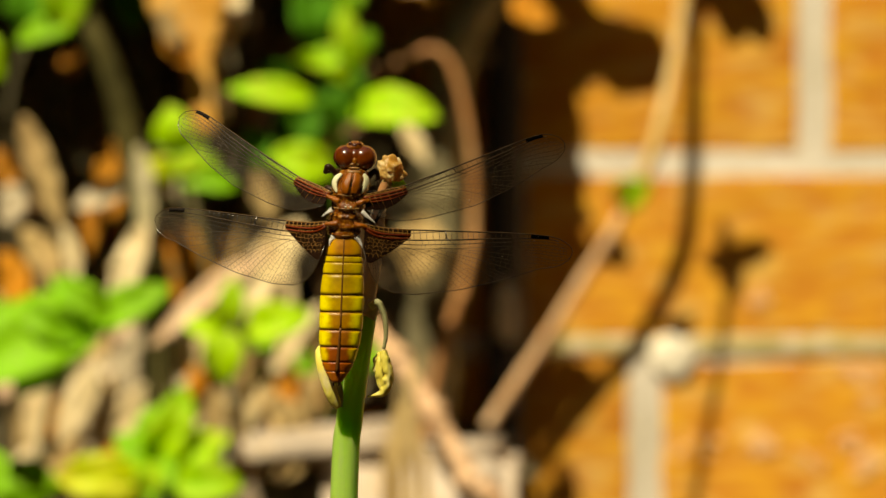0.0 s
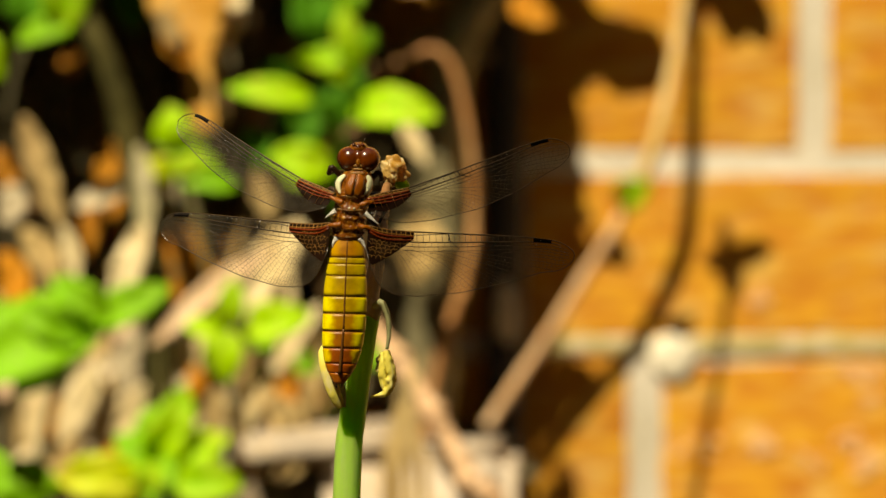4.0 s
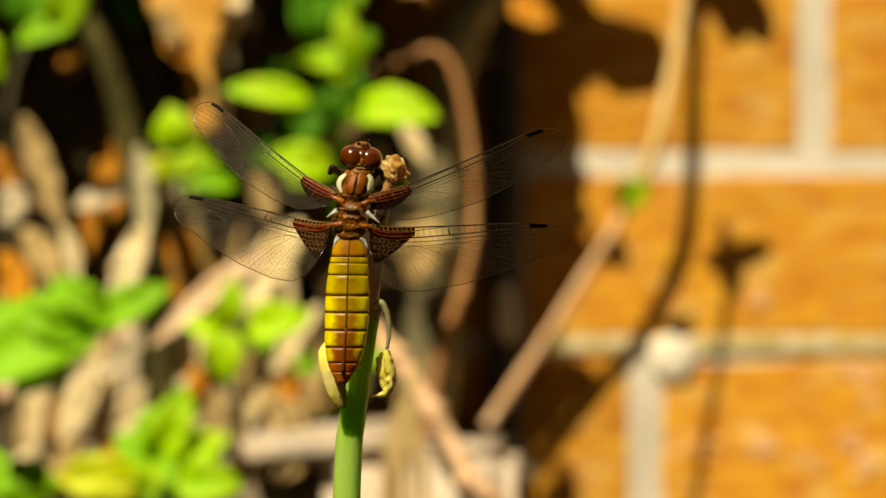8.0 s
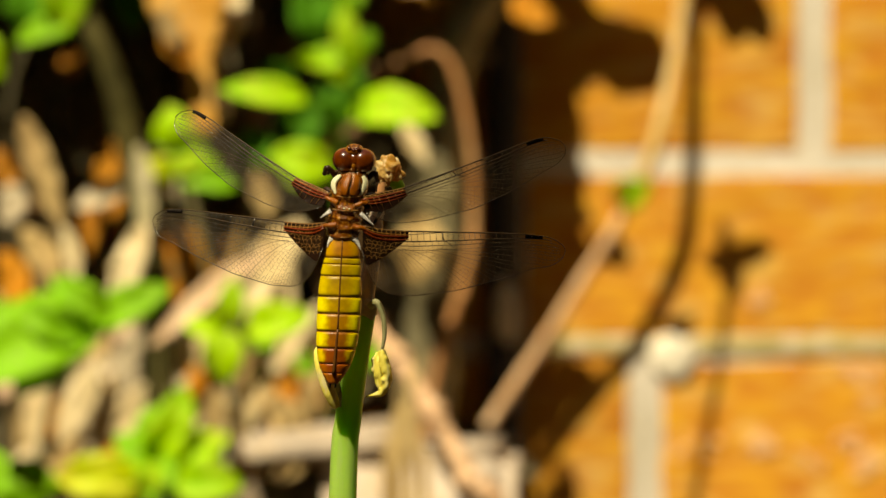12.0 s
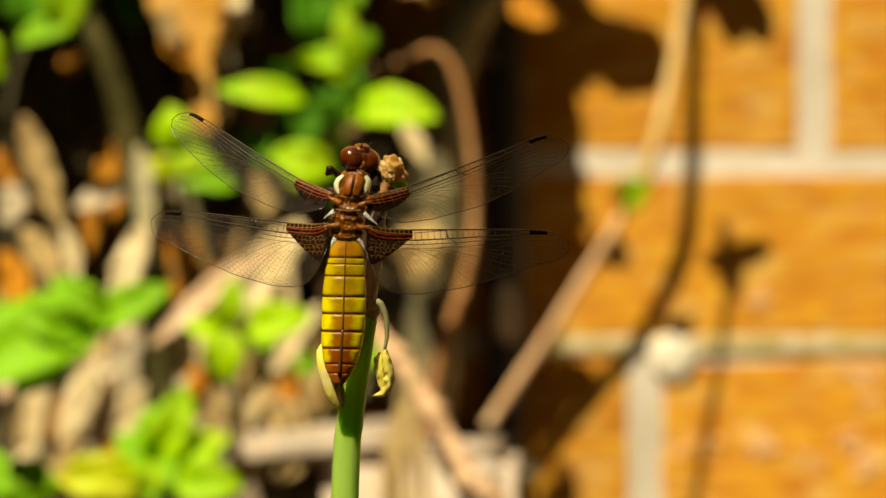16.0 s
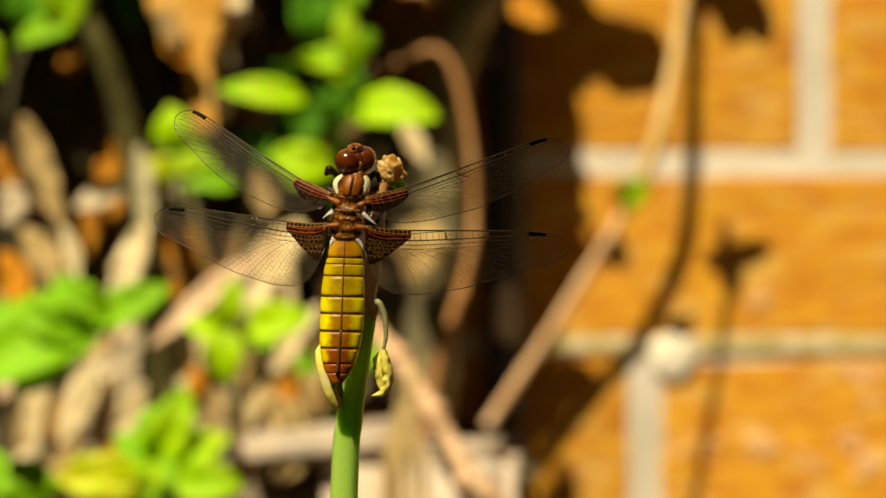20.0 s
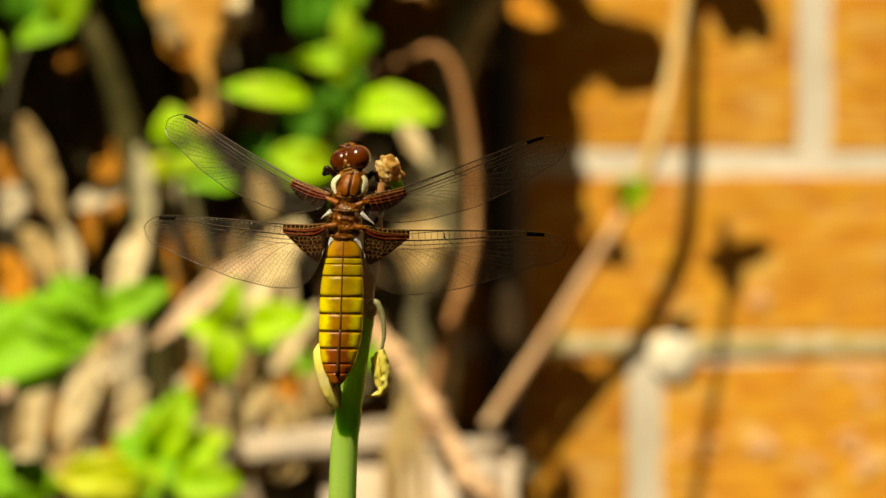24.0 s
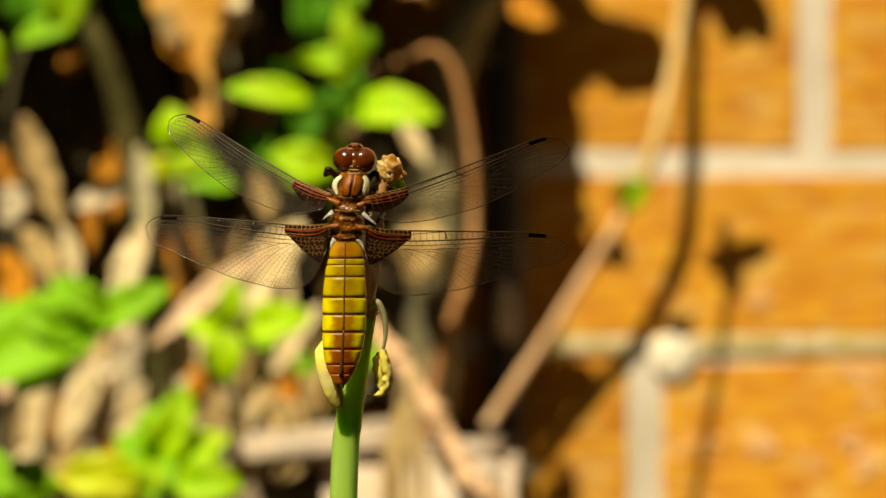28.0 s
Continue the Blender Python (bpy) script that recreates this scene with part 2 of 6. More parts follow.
GOLDHAIR = material("golden_hair", (0.52, 0.30, 0.08), (0.36, 0.18, 0.03), scale=700, rough=0.4)
SPOT = material("yellow_spot", (0.92, 0.80, 0.03), (0.78, 0.58, 0.018), scale=650, rough=0.4)
# its pale film stands in for the sky's haze reflected by the wings
SKIN = membrane("wing_skin", (0.98, 0.955, 0.90), 0.030, (0.50, 0.46, 0.36))
SMOKE = membrane("smoky_skin", (0.12, 0.045, 0.015), 0.55, (0.022, 0.008, 0.003))


# ---- builders ----
def part(name, bm, mat, parent=None, label="", smooth=True):
    me = bpy.data.meshes.new(name)
    bmesh.ops.recalc_face_normals(bm, faces=bm.faces)
    if smooth:
        for f in bm.faces:
            f.smooth = True
    bm.to_mesh(me)
    bm.free()
    me.materials.append(mat)
    ob = new(name, me)
    ob.parent = parent
    return tagged(ob, label)


def thing(name, at, label, category, group="", kind=""):
    ob = new(name)
    ob.empty_display_size = 0.02
    ob.location = at
    return tagged(ob, label, category, group, kind)


def spline(pts, per=8):
    """A smooth line through the given points."""
    v = [Vector(p) for p in pts]
    v = [v[0] * 2 - v[1]] + v + [v[-1] * 2 - v[-2]]
    out = []
    for i in range(1, len(v) - 2):
        p0, p1, p2, p3 = v[i - 1:i + 3]
        for k in range(per):
            t = k / per
            out.append(0.5 * (2 * p1 + (p2 - p0) * t + (2 * p0 - 5 * p1 + 4 * p2 - p3) * t * t + (3 * p1 - p0 - 3 * p2 + p3) * t ** 3))
    return out + [v[-2].copy()]


def tube(bm, pts, radii, sides=10, rough=0.0):
    """A round rod along pts; radii is a number or (first, last)."""
    r0, r1 = radii if isinstance(radii, tuple) else (radii, radii)
    rings, up = [], Vector((0.123, -1, 0.31)).normalized()
    last = len(pts) - 1
    for i, p in enumerate(pts):
        way = (pts[min(i + 1, last)] - pts[max(i - 1, 0)]).normalized()
        side = way.cross(up).normalized()
        up = side.cross(way).normalized()
        r = r0 + (r1 - r0) * i / last
        ring = []
        for k in range(sides):
            a = 2 * math.pi * k / sides
            w = 1 + rough * noise.noise(Vector((p.x * 90 + 3 * math.cos(a), p.z * 90 + 3 * math.sin(a), i * 0.6)))
            ring.append(bm.verts.new(p + (side * math.cos(a) + up * math.sin(a)) * r * w))
        rings.append(ring)
    for a, b in zip(rings, rings[1:]):
        for k in range(sides):
            bm.faces.new((a[k], a[(k + 1) % sides], b[(k + 1) % sides], b[k]))
    bm.faces.new(rings[0][::-1])
    bm.faces.new(rings[-1])


def egg(bm, centre, radii, turn=None, seg=16, rings=10, lump=0.0, lump_scale=1.0):
    """An ellipsoid, uneven where lump is given."""
    m = Matrix.Translation(centre) @ (turn or Matrix()) @ Matrix.Diagonal((*radii, 1))
    made = bmesh.ops.create_uvsphere(bm, u_segments=seg, v_segments=rings, radius=1, matrix=Matrix())
    for v in made["verts"]:
        if lump:
            v.co *= 1 + lump * noise.noise(v.co * lump_scale + Vector(centre) * 700)
        v.co = m @ v.co


def ribbon(bm, pts, widths, facing=(0, -1, 0), thick=0.0003, cup=0.0, wave=0.0, across=4, serrate=0.0):
    """A thin closed blade along pts. widths: a function of 0..1; cup lifts its edges; wave ripples them."""
    last = len(pts) - 1
    top, low = [], []
    for i, p in enumerate(pts):
        way = (pts[min(i + 1, last)] - pts[max(i - 1, 0)]).normalized()
        side = way.cross(Vector(facing)).normalized()
        face = side.cross(way).normalized()
        w = widths(i / last)
        if serrate:
            w *= 1 + serrate * (i % 2)
        a, b = [], []
        for k in range(across + 1):
            s = 2 * k / across - 1
            lift = cup * w * (s * s) + wave * w * abs(s) * noise.noise(Vector((p.x * 60, p.z * 60 + s * 2, p.y * 60 + i * 0.35)))
            q = p + side * (s * w / 2) + face * lift
            a.append(bm.verts.new(q + face * thick / 2))
            b.append(bm.verts.new(q - face * thick / 2))
        top.append(a)
        low.append(b)
    for i in range(last):
        for k in range(across):
            bm.faces.new((top[i][k], top[i][k + 1], top[i + 1][k + 1], top[i + 1][k]))
            bm.faces.new((low[i][k], low[i + 1][k], low[i + 1][k + 1], low[i][k + 1]))
        for k in (0, across):
            bm.faces.new((top[i][k], top[i + 1][k], low[i + 1][k], low[i][k]))
    for i in (0, last):
        for k in range(across):
            bm.faces.new((top[i][k], top[i][k + 1], low[i][k + 1], low[i][k]))


def leaf_shape(u):
    return max(0.04, math.sin(math.pi * min(1, u ** 0.82)) ** 0.75)


def blade_shape(u):
    return max(0.06, math.sin(math.pi * min(1, u * 0.92 + 0.05)) ** 0.85)


def leaf(plant, base, tip, width, mat=None, roll=0.0, sag=0.12, cup=0.25, name="leaf", label="", shape=leaf_shape):
    """A leaf from base to tip. roll turns it about its length from facing the open side; sag bends it; cup folds it."""
    base, tip = Vector(base), Vector(tip)
    way = tip - base
    facing = Vector((0, -1, 0)) - way * (-way.y / way.length_squared)
    facing = Matrix.Rotation(radians(roll), 3, way.normalized()) @ facing.normalized()
    mid = (base + tip) / 2 + facing * way.length * sag
    bm = bmesh.new()
    ribbon(bm, spline([base, mid, tip], 7), lambda u: width * shape(u), facing, 0.0003, cup, 0.25)
    rib = spline([base, mid, tip], 5)
    tube(bm, [p - facing * 0.0002 for p in rib], (width * 0.03, width * 0.01), 5)
    ob = part(name, bm, mat or LEAF, plant, label)
    ob.matrix_parent_inverse = Matrix.Translation(plant.location).inverted()
    return ob


def twig(plant, pts, radii, mat, name="stem", label="", rough=0.25, sides=10, nodes=0):
    bm = bmesh.new()
    line = spline(pts, 8)
    tube(bm, line, radii, sides, rough)
    r = radii[0] if isinstance(radii, tuple) else radii
    for k in range(nodes):
        p = line[(k + 1) * len(line) // (nodes + 1)]
        egg(bm, p, (r * 1.3, r * 1.3, r * 1.1), None, 8, 6, 0.2)
    ob = part(name, bm, mat, plant, label)
    ob.matrix_parent_inverse = Matrix.Translation(plant.location).inverted()
    return ob


def dry(plant, pts, width, mat, facing=(0, -1, 0.25), cup=0.12, name="dry_leaf", label=""):
    bm = bmesh.new()
    ribbon(bm, spline(pts, 7), lambda u: 0.95 * width * blade_shape(u), facing, 0.0004, cup, 0.4, 6)
    ob = part(name, bm, mat, plant, label)
    ob.matrix_parent_inverse = Matrix.Translation(plant.location).inverted()
    return ob


# ---- ground ----
bm = bmesh.new()
N = 60
grid = {}
for i in range(N + 1):
    for j in range(N + 1):
        # fine near the border, wide towards the horizon
        x = (2 * i / N - 1)
        y = (2 * j / N - 1)
        x, y = 300 * x ** 7 + 1.2 * x, 1.2 + 300 * y ** 7 + 1.2 * y
        z = -0.004 + (0.007 * noise.noise(Vector((x * 9, y * 9, 0))) if abs(x) < 4 and abs(y) < 5 else -0.004)
        grid[i, j] = bm.verts.new((x, y, z))
for i in range(N):
    for j in range(N):
        bm.faces.new((grid[i, j], grid[i + 1, j], grid[i + 1, j + 1], grid[i, j + 1]))
tagged(part("ground", bm, SOIL), "dark crumbly garden soil under the border plants", "ground", kind="structure")

# ---- brick wall: mortar body, the bricks come last in the file ----
FACE = 1.4735
COURSE = 0.0751
bm = bmesh.new()
bmesh.ops.create_cube(bm, size=1, matrix=Matrix.Translation((0, FACE + 0.0006 + 0.11, 0.74)) @ Matrix.Diagonal((3.0, 0.22, 1.6, 1)))
wall = tagged(part("wall_garden", bm, MORTAR, smooth=False), "sunlit orange brick wall with pale mortar joints", "wall", kind="structure")

# ---- unseen dark walls added round the plot to cut the sky light ----
for name, at, size in (("screen_rear", (0, -2.3, 2.54), (3.2, 0.1, 5.1)), ("screen_west", (-1.62, -0.45, 1.74), (0.1, 3.6, 3.5)), ("screen_east", (1.62, -0.45, 2.54), (0.1, 3.6, 5.1))):
    bm = bmesh.new()
    bmesh.ops.create_cube(bm, size=1, matrix=Matrix.Translation(at) @ Matrix.Diagonal((*size, 1)))
    tagged(part(name, bm, SCREEN, smooth=False), "unseen plain dark wall added to cut the sky light", "wall", kind="structure")

# ---- pipe beside the wall ----
pipe = thing("pipe", (0.0246, 1.4655, 0), "thin dark grey pipe running up the brick wall", "pipe")
bm = bmesh.new()
tube(bm, [Vector((0, 0, -0.02 + 0.08 * k)) for k in range(18)], 0.0078, 16)
part("tube", bm, PIPE, pipe)
for z in (0.09, 0.52, 1.1):
    bm = bmesh.new()
    tube(bm, [Vector((0, 0, z)), Vector((0, 0, z + 0.014))], 0.0090, 16)
    bmesh.ops.create_cube(bm, size=1, matrix=Matrix.Translation((0, 0.006, z + 0.007)) @ Matrix.Diagonal((0.026, 0.006, 0.014, 1)))
    part("clip", bm, PIPE, pipe)

# a pale greyish patch, slightly proud of the pipe's front
bm = bmesh.new()
egg(bm, (0.0010, -0.0074, 0.2240), (0.0046, 0.0012, 0.0120), None, 14, 12, 0.4, 2.2)
part("pale_mark", bm, PALEGREY, pipe, "pale greyish patch on the pipe")

# ---- stone block lying in the border ----
block = thing("stone_block", (-0.0219, 1.255, 0), "pale weathered stone block standing in the border", "stone")
top = 0.25 - 0.06753
bm = bmesh.new()
bmesh.ops.create_cube(bm, size=1, matrix=Matrix.Translation((0.01381, 0, top / 2 - 0.01)) @ Matrix.Diagonal((0.06638, 0.06, top + 0.02, 1)))
bmesh.ops.bevel(bm, geom=bm.edges[:], offset=0.006, segments=3, affect="EDGES")
bmesh.ops.subdivide_edges(bm, edges=bm.edges[:], cuts=4, use_grid_fill=True)
for v in bm.verts:
    v.co += Vector((1, 1, 1)) * 0.003 * noise.noise(v.co * 60) + v.normal * 0.002 * noise.noise(v.co * 160)
part("body", bm, STONE, block)
# a broken slab that lies askew on it, and a dark lump added for the shade below
bm = bmesh.new()
bmesh.ops.create_cube(bm, size=1, matrix=Matrix.Translation((-0.0187, -0.008, top + 0.0005)) @ pose(0, 0, 0, 0, -5.0, 3) @ Matrix.Diagonal((0.0560, 0.045, 0.0100, 1)))
bmesh.ops.bevel(bm, geom=bm.edges[:], offset=0.0025, segments=2, affect="EDGES")
bmesh.ops.subdivide_edges(bm, edges=bm.edges[:], cuts=3, use_grid_fill=True)
for v in bm.verts:
    v.co += v.normal * 0.003 * noise.noise(v.co * 90)
part("slab", bm, STONE, block, "loose broken slab lying askew on the stone")
bm = bmesh.new()
egg(bm, (-0.03357, 0.004, top - 0.035), (0.022, 0.022, 0.026), None, 18, 12, 0.4, 1.5)
part("shade_lump", bm, SLABSHADE, block, "dark lump standing in for the shade under the slab")

# ---- woody climber on the wall: twigs ----
climber = thing("woody_climber", (0.0145, 1.4, 0), "bare tan climber stick leaning before the brick wall", "climber")
twig(climber, [(-0.0510, 1.453, -0.0012), (-0.0191, 1.453, 0.1137), (0.0014, 1.453, 0.1524), (0.0191, 1.453, 0.1806), (0.0309, 1.452, 0.1984), (0.0418, 1.451, 0.2145), (0.0531, 1.449, 0.2328), (0.0639, 1.447, 0.2502), (0.0734, 1.447, 0.2661), (0.0780, 1.447, 0.2747)],
     (0.0024, 0.0022), ROSYTWIG, rough=0.12)
twig(climber, [(0.0775, 1.447, 0.2738), (0.0848, 1.448, 0.2906), (0.0896, 1.452, 0.3094), (0.0938, 1.458, 0.3279), (0.0966, 1.462, 0.3441), (0.0992, 1.466, 0.3650), (0.1014, 1.468, 0.3974)], (0.0028, 0.0028), PALETWIG, rough=0.12)
leaf(climber, (0.0696, 1.443, 0.2701), (0.0824, 1.438, 0.2768), 0.01263, LIME, 10, name="bud", label="small lime-green opening bud")
pink_cane = thing("bare_cane", (0.0409, 1.21, 0), "pinkish bare cane leaning across the stone block", "cane", "bare canes")
twig(pink_cane, [(0.0409, 1.21, -0.0454), (0.0219, 1.205, 0.1445), (0.0087, 1.205, 0.1728), (-0.0036, 1.215, 0.195), (-0.0161, 1.225, 0.2137), (-0.0279, 1.235, 0.227)], (0.0040, 0.0028), PINKTWIG, nodes=4)
cane = thing("bare_cane", (-0.0093, 1.345, 0), "reddish-brown bare cane arching over at its top", "cane", "bare canes")
twig(cane, [(-0.0103, 1.345, 0.0143), (-0.0076, 1.345, 0.1571), (-0.0057, 1.345, 0.1870), (-0.0029, 1.345, 0.2013), (0.0006, 1.345, 0.2155), (0.0046, 1.345, 0.2281), (0.0082, 1.345, 0.2393), (0.0107, 1.345, 0.2513), (0.0116, 1.345, 0.2650), (0.0114, 1.345, 0.2776), (0.0101, 1.345, 0.2902), (0.0076, 1.345, 0.3039), (0.0040, 1.345, 0.3166), (-0.0002, 1.345, 0.3227), (-0.0051, 1.345, 0.3246)],
     (0.0022, 0.0014), TWIG, rough=0.15)
twig(cane, [(-0.0051, 1.345, 0.3246), (-0.0114, 1.345, 0.3225), (-0.0198, 1.345, 0.3176), (-0.0293, 1.345, 0.3075), (-0.0388, 1.345, 0.2940), (-0.0458, 1.335, 0.2847)], (0.0014, 0.0008), TWIG)
trunk = thing("dead_shrub", (-0.0055, 1.452, 0), "dead shrub with one thick dark trunk against the shaded wall", "shrub")
# one olive trunk in two barks: the shaded length is coloured paler
twig(trunk, [(-0.0072, 1.437, 0.0117), (-0.0063, 1.437, 0.1508), (-0.0054, 1.437, 0.2052), (-0.0041, 1.437, 0.2412), (-0.0025, 1.437, 0.2615), (-0.0014, 1.437, 0.2795), (0.0000, 1.437, 0.3020), (0.0029, 1.437, 0.3222), (0.0090, 1.44, 0.3377), (0.0177, 1.448, 0.3545), (0.0264, 1.453, 0.3777)], (0.0110, 0.0080), SHADEBARK)
# an added piece in front, coloured darker because the sun reaches it
twig(trunk, [(-0.0091, 1.39, 0.0195), (-0.0083, 1.39, 0.1540), (-0.0074, 1.39, 0.1936), (-0.0063, 1.39, 0.2154), (-0.0054, 1.39, 0.2345)], (0.0112, 0.0098), TRUNKBARK, name="trunk_front", label="added lower front of the olive trunk, darkened to offset the sun")

dry(trunk, [(0.0274, 1.412, 0.3493), (0.0334, 1.412, 0.3435), (0.0422, 1.412, 0.3387)], 0.01359, RUST, name="dead_leaf", label="rusty dead leaf caught on the pipe")

for owner, spots, mat in ((cane, ((0.0110, 1.345, 0.2544), (0.0065, 1.345, 0.2334)), TWIG), (pink_cane, ((-0.0036, 1.215, 0.195), (-0.0161, 1.225, 0.2137)), PINKTWIG)):
    for p in spots:
        bm = bmesh.new()
        egg(bm, Vector(p) + Vector((0.0012, -0.0012, 0)), (0.0014, 0.0014, 0.0020), None, 10, 8, 0.3, 2)
        knot = part("knot", bm, mat, owner)
        knot.matrix_parent_inverse = Matrix.Translation(owner.location).inverted()

# ---- dead growth by the wall ----
dead = thing("dead_growth", (-0.1137, 1.36, 0), "tangle of dry straw-coloured stems and dead leaves", "dead plants")
olive = thing("dead_shrub", (-0.0958, 1.264, 0), "dead shrub with a curved trunk coloured as if shaded, among dry leaves", "shrub")
# a pale stalk whose upper shade is put into its dark bark
twig(olive, [(-0.0958, 1.264, 0.0206), (-0.0988, 1.264, 0.1987), (-0.1033, 1.264, 0.2542), (-0.1065, 1.264, 0.2720), (-0.1101, 1.264, 0.2878), (-0.1132, 1.264, 0.3017), (-0.1176, 1.264, 0.3155), (-0.1235, 1.268, 0.3274), (-0.1330, 1.30, 0.3500)], (0.0062, 0.0036), SHADEDTRUNK, name="trunk")
# paler strip for the part of the stalk that the sun reaches
dry(olive, [(-0.1064, 1.256, 0.2860), (-0.1046, 1.256, 0.2758), (-0.1035, 1.256, 0.2640), (-0.1043, 1.256, 0.2522)], 0.0085, SHADEBARK, name="peeled_bark", label="paler strip standing in for the sunlit part of the trunk")
# straw blade that stands in for the sunlit lower end of the stalk
dry(dead, [(-0.1030, 1.25, 0.2590), (-0.1065, 1.25, 0.2502), (-0.1100, 1.25, 0.2404), (-0.1143, 1.25, 0.2275)], 0.0110, STRAW)
dry(dead, [(-0.1206, 1.258, 0.2108), (-0.1269, 1.258, 0.1970), (-0.1338, 1.258, 0.1816)], 0.0125, STRAW)
dry(dead, [(-0.1412, 1.27, 0.2094), (-0.1428, 1.27, 0.1945), (-0.1440, 1.27, 0.1770)], 0.0099, STRAW)
dry(dead, [(-0.0947, 1.262, 0.2051), (-0.1046, 1.262, 0.1953), (-0.1158, 1.262, 0.1834)], 0.0125, STRAW)
dry(dead, [(-0.1026, 1.27, 0.2239), (-0.1102, 1.27, 0.2144), (-0.1138, 1.27, 0.1997)], 0.0091, PALEBARK)
dry(dead, [(-0.0583, 1.245, 0.2498), (-0.0749, 1.245, 0.2395), (-0.0866, 1.245, 0.2297), (-0.1006, 1.245, 0.2167)], 0.0085, PEACH)
dry(dead, [(-0.0954, 1.28, 0.2205), (-0.0994, 1.28, 0.2131), (-0.1034, 1.28, 0.2053)], 0.0096, RUST)
dry(dead, [(-0.0851, 1.275, 0.2250), (-0.0895, 1.275, 0.2163), (-0.0931, 1.275, 0.2047)], 0.0112, STRAW)
dry(dead, [(-0.0887, 1.262, 0.2083), (-0.0854, 1.262, 0.2018), (-0.0862, 1.262, 0.1945)], 0.0083, RUST)
dry(dead, [(-0.0800, 1.28, 0.2005), (-0.0798, 1.28, 0.1905), (-0.0766, 1.28, 0.1810)], 0.0132, TAN)
dry(dead, [(-0.0688, 1.27, 0.2188), (-0.0692, 1.27, 0.1985), (-0.0716, 1.27, 0.1782)], 0.0080, TAN)
dry(dead, [(-0.0638, 1.265, 0.2106), (-0.0666, 1.265, 0.1987), (-0.0682, 1.265, 0.1848)], 0.0052, STRAW)
dry(dead, [(-0.0430, 1.255, 0.2305), (-0.0519, 1.255, 0.2187), (-0.0605, 1.255, 0.2040)], 0.0075, STRAW)
dry(dead, [(-0.0501, 1.285, 0.2593), (-0.0592, 1.285, 0.2482), (-0.0682, 1.285, 0.2341), (-0.0712, 1.285, 0.2240)], 0.0169, STRAW)
dry(dead, [(-0.0574, 1.29, 0.2421), (-0.0610, 1.29, 0.2320), (-0.0634, 1.29, 0.2199)], 0.0101, PEACH)
dry(dead, [(-0.0936, 1.305, 0.2594), (-0.0948, 1.305, 0.2461), (-0.0973, 1.305, 0.2308)], 0.0172, RUST)
# straw in half shade, given the darker tan instead
dry(dead, [(-0.1482, 1.275, 0.2969), (-0.1450, 1.275, 0.2861), (-0.1398, 1.275, 0.2722), (-0.1342, 1.275, 0.2562)], 0.0105, TAN)
dry(dead, [(-0.1470, 1.262, 0.2571), (-0.1399, 1.262, 0.2478), (-0.1332, 1.262, 0.2360)], 0.0120, TAN)
dry(dead, [(-0.1324, 1.258, 0.2581), (-0.1292, 1.258, 0.2482), (-0.1285, 1.258, 0.2384)], 0.0062, STRAW)
dry(dead, [(-0.1530, 1.275, 0.2730), (-0.1522, 1.275, 0.2662), (-0.1550, 1.275, 0.2586)], 0.0120, PALEBARK)
dry(dead, [(-0.1617, 1.3, 0.2852), (-0.1568, 1.3, 0.2787), (-0.1580, 1.3, 0.2718)], 0.0106, RUST)
dry(dead, [(-0.1207, 1.315, 0.2897), (-0.1223, 1.315, 0.2790), (-0.1248, 1.315, 0.2712)], 0.0091, RUST)
dry(dead, [(-0.1112, 1.3, 0.2750), (-0.1226, 1.3, 0.2695), (-0.1327, 1.3, 0.2649)], 0.0094, PALEBARK)
dry(dead, [(-0.1245, 1.29, 0.2647), (-0.1281, 1.29, 0.2542), (-0.1295, 1.29, 0.2433)], 0.0093, RUST)
dry(dead, [(-0.1580, 1.3, 0.2492), (-0.1543, 1.3, 0.2390), (-0.1531, 1.3, 0.2258)], 0.0122, RUST)
dry(dead, [(-0.1017, 1.32, 0.2738), (-0.1005, 1.32, 0.2688), (-0.1001, 1.32, 0.2630)], 0.0074, TAN)
dry(dead, [(-0.0147, 1.3, 0.2958), (-0.0104, 1.3, 0.2885), (-0.0057, 1.3, 0.2799)], 0.0073, STRAW)
# broad leaf added here; its olive tone stands in for the dimly lit trunk
dry(dead, [(-0.0026, 1.364, 0.2865), (-0.0045, 1.364, 0.2673), (-0.0068, 1.364, 0.2502), (-0.0085, 1.364, 0.2289)], 0.0255, OLIVELEAF)
dry(dead, [(-0.0064, 1.284, 0.2613), (-0.0078, 1.284, 0.2512), (-0.0113, 1.284, 0.2381)], 0.0190, TAN)
dry(dead, [(-0.0686, 1.32, 0.2779), (-0.0657, 1.32, 0.2688), (-0.0624, 1.32, 0.2597)], 0.0087, TAN)
dry(dead, [(-0.0582, 1.3, 0.1997), (-0.0562, 1.3, 0.1901), (-0.0533, 1.3, 0.1779)], 0.0147, TAN)
dry(dead, [(-0.0596, 1.285, 0.2027), (-0.0559, 1.285, 0.1995), (-0.0515, 1.285, 0.1963)], 0.0064, RUST)
dry(dead, [(-0.1218, 1.3, 0.2205), (-0.1246, 1.3, 0.2136), (-0.1275, 1.3, 0.2050)], 0.0090, TAN)
dry(dead, [(-0.1366, 1.29, 0.2134), (-0.1398, 1.29, 0.2058), (-0.1414, 1.29, 0.1977)], 0.0081, TAN)
dry(dead, [(-0.0792, 1.3, 0.2258), (-0.0823, 1.3, 0.2156), (-0.0851, 1.3, 0.2054)], 0.0061, STRAW)
dry(dead, [(-0.1476, 1.32, 0.2729), (-0.1460, 1.32, 0.2657), (-0.1435, 1.32, 0.2581)], 0.0124, DARKLEAF)
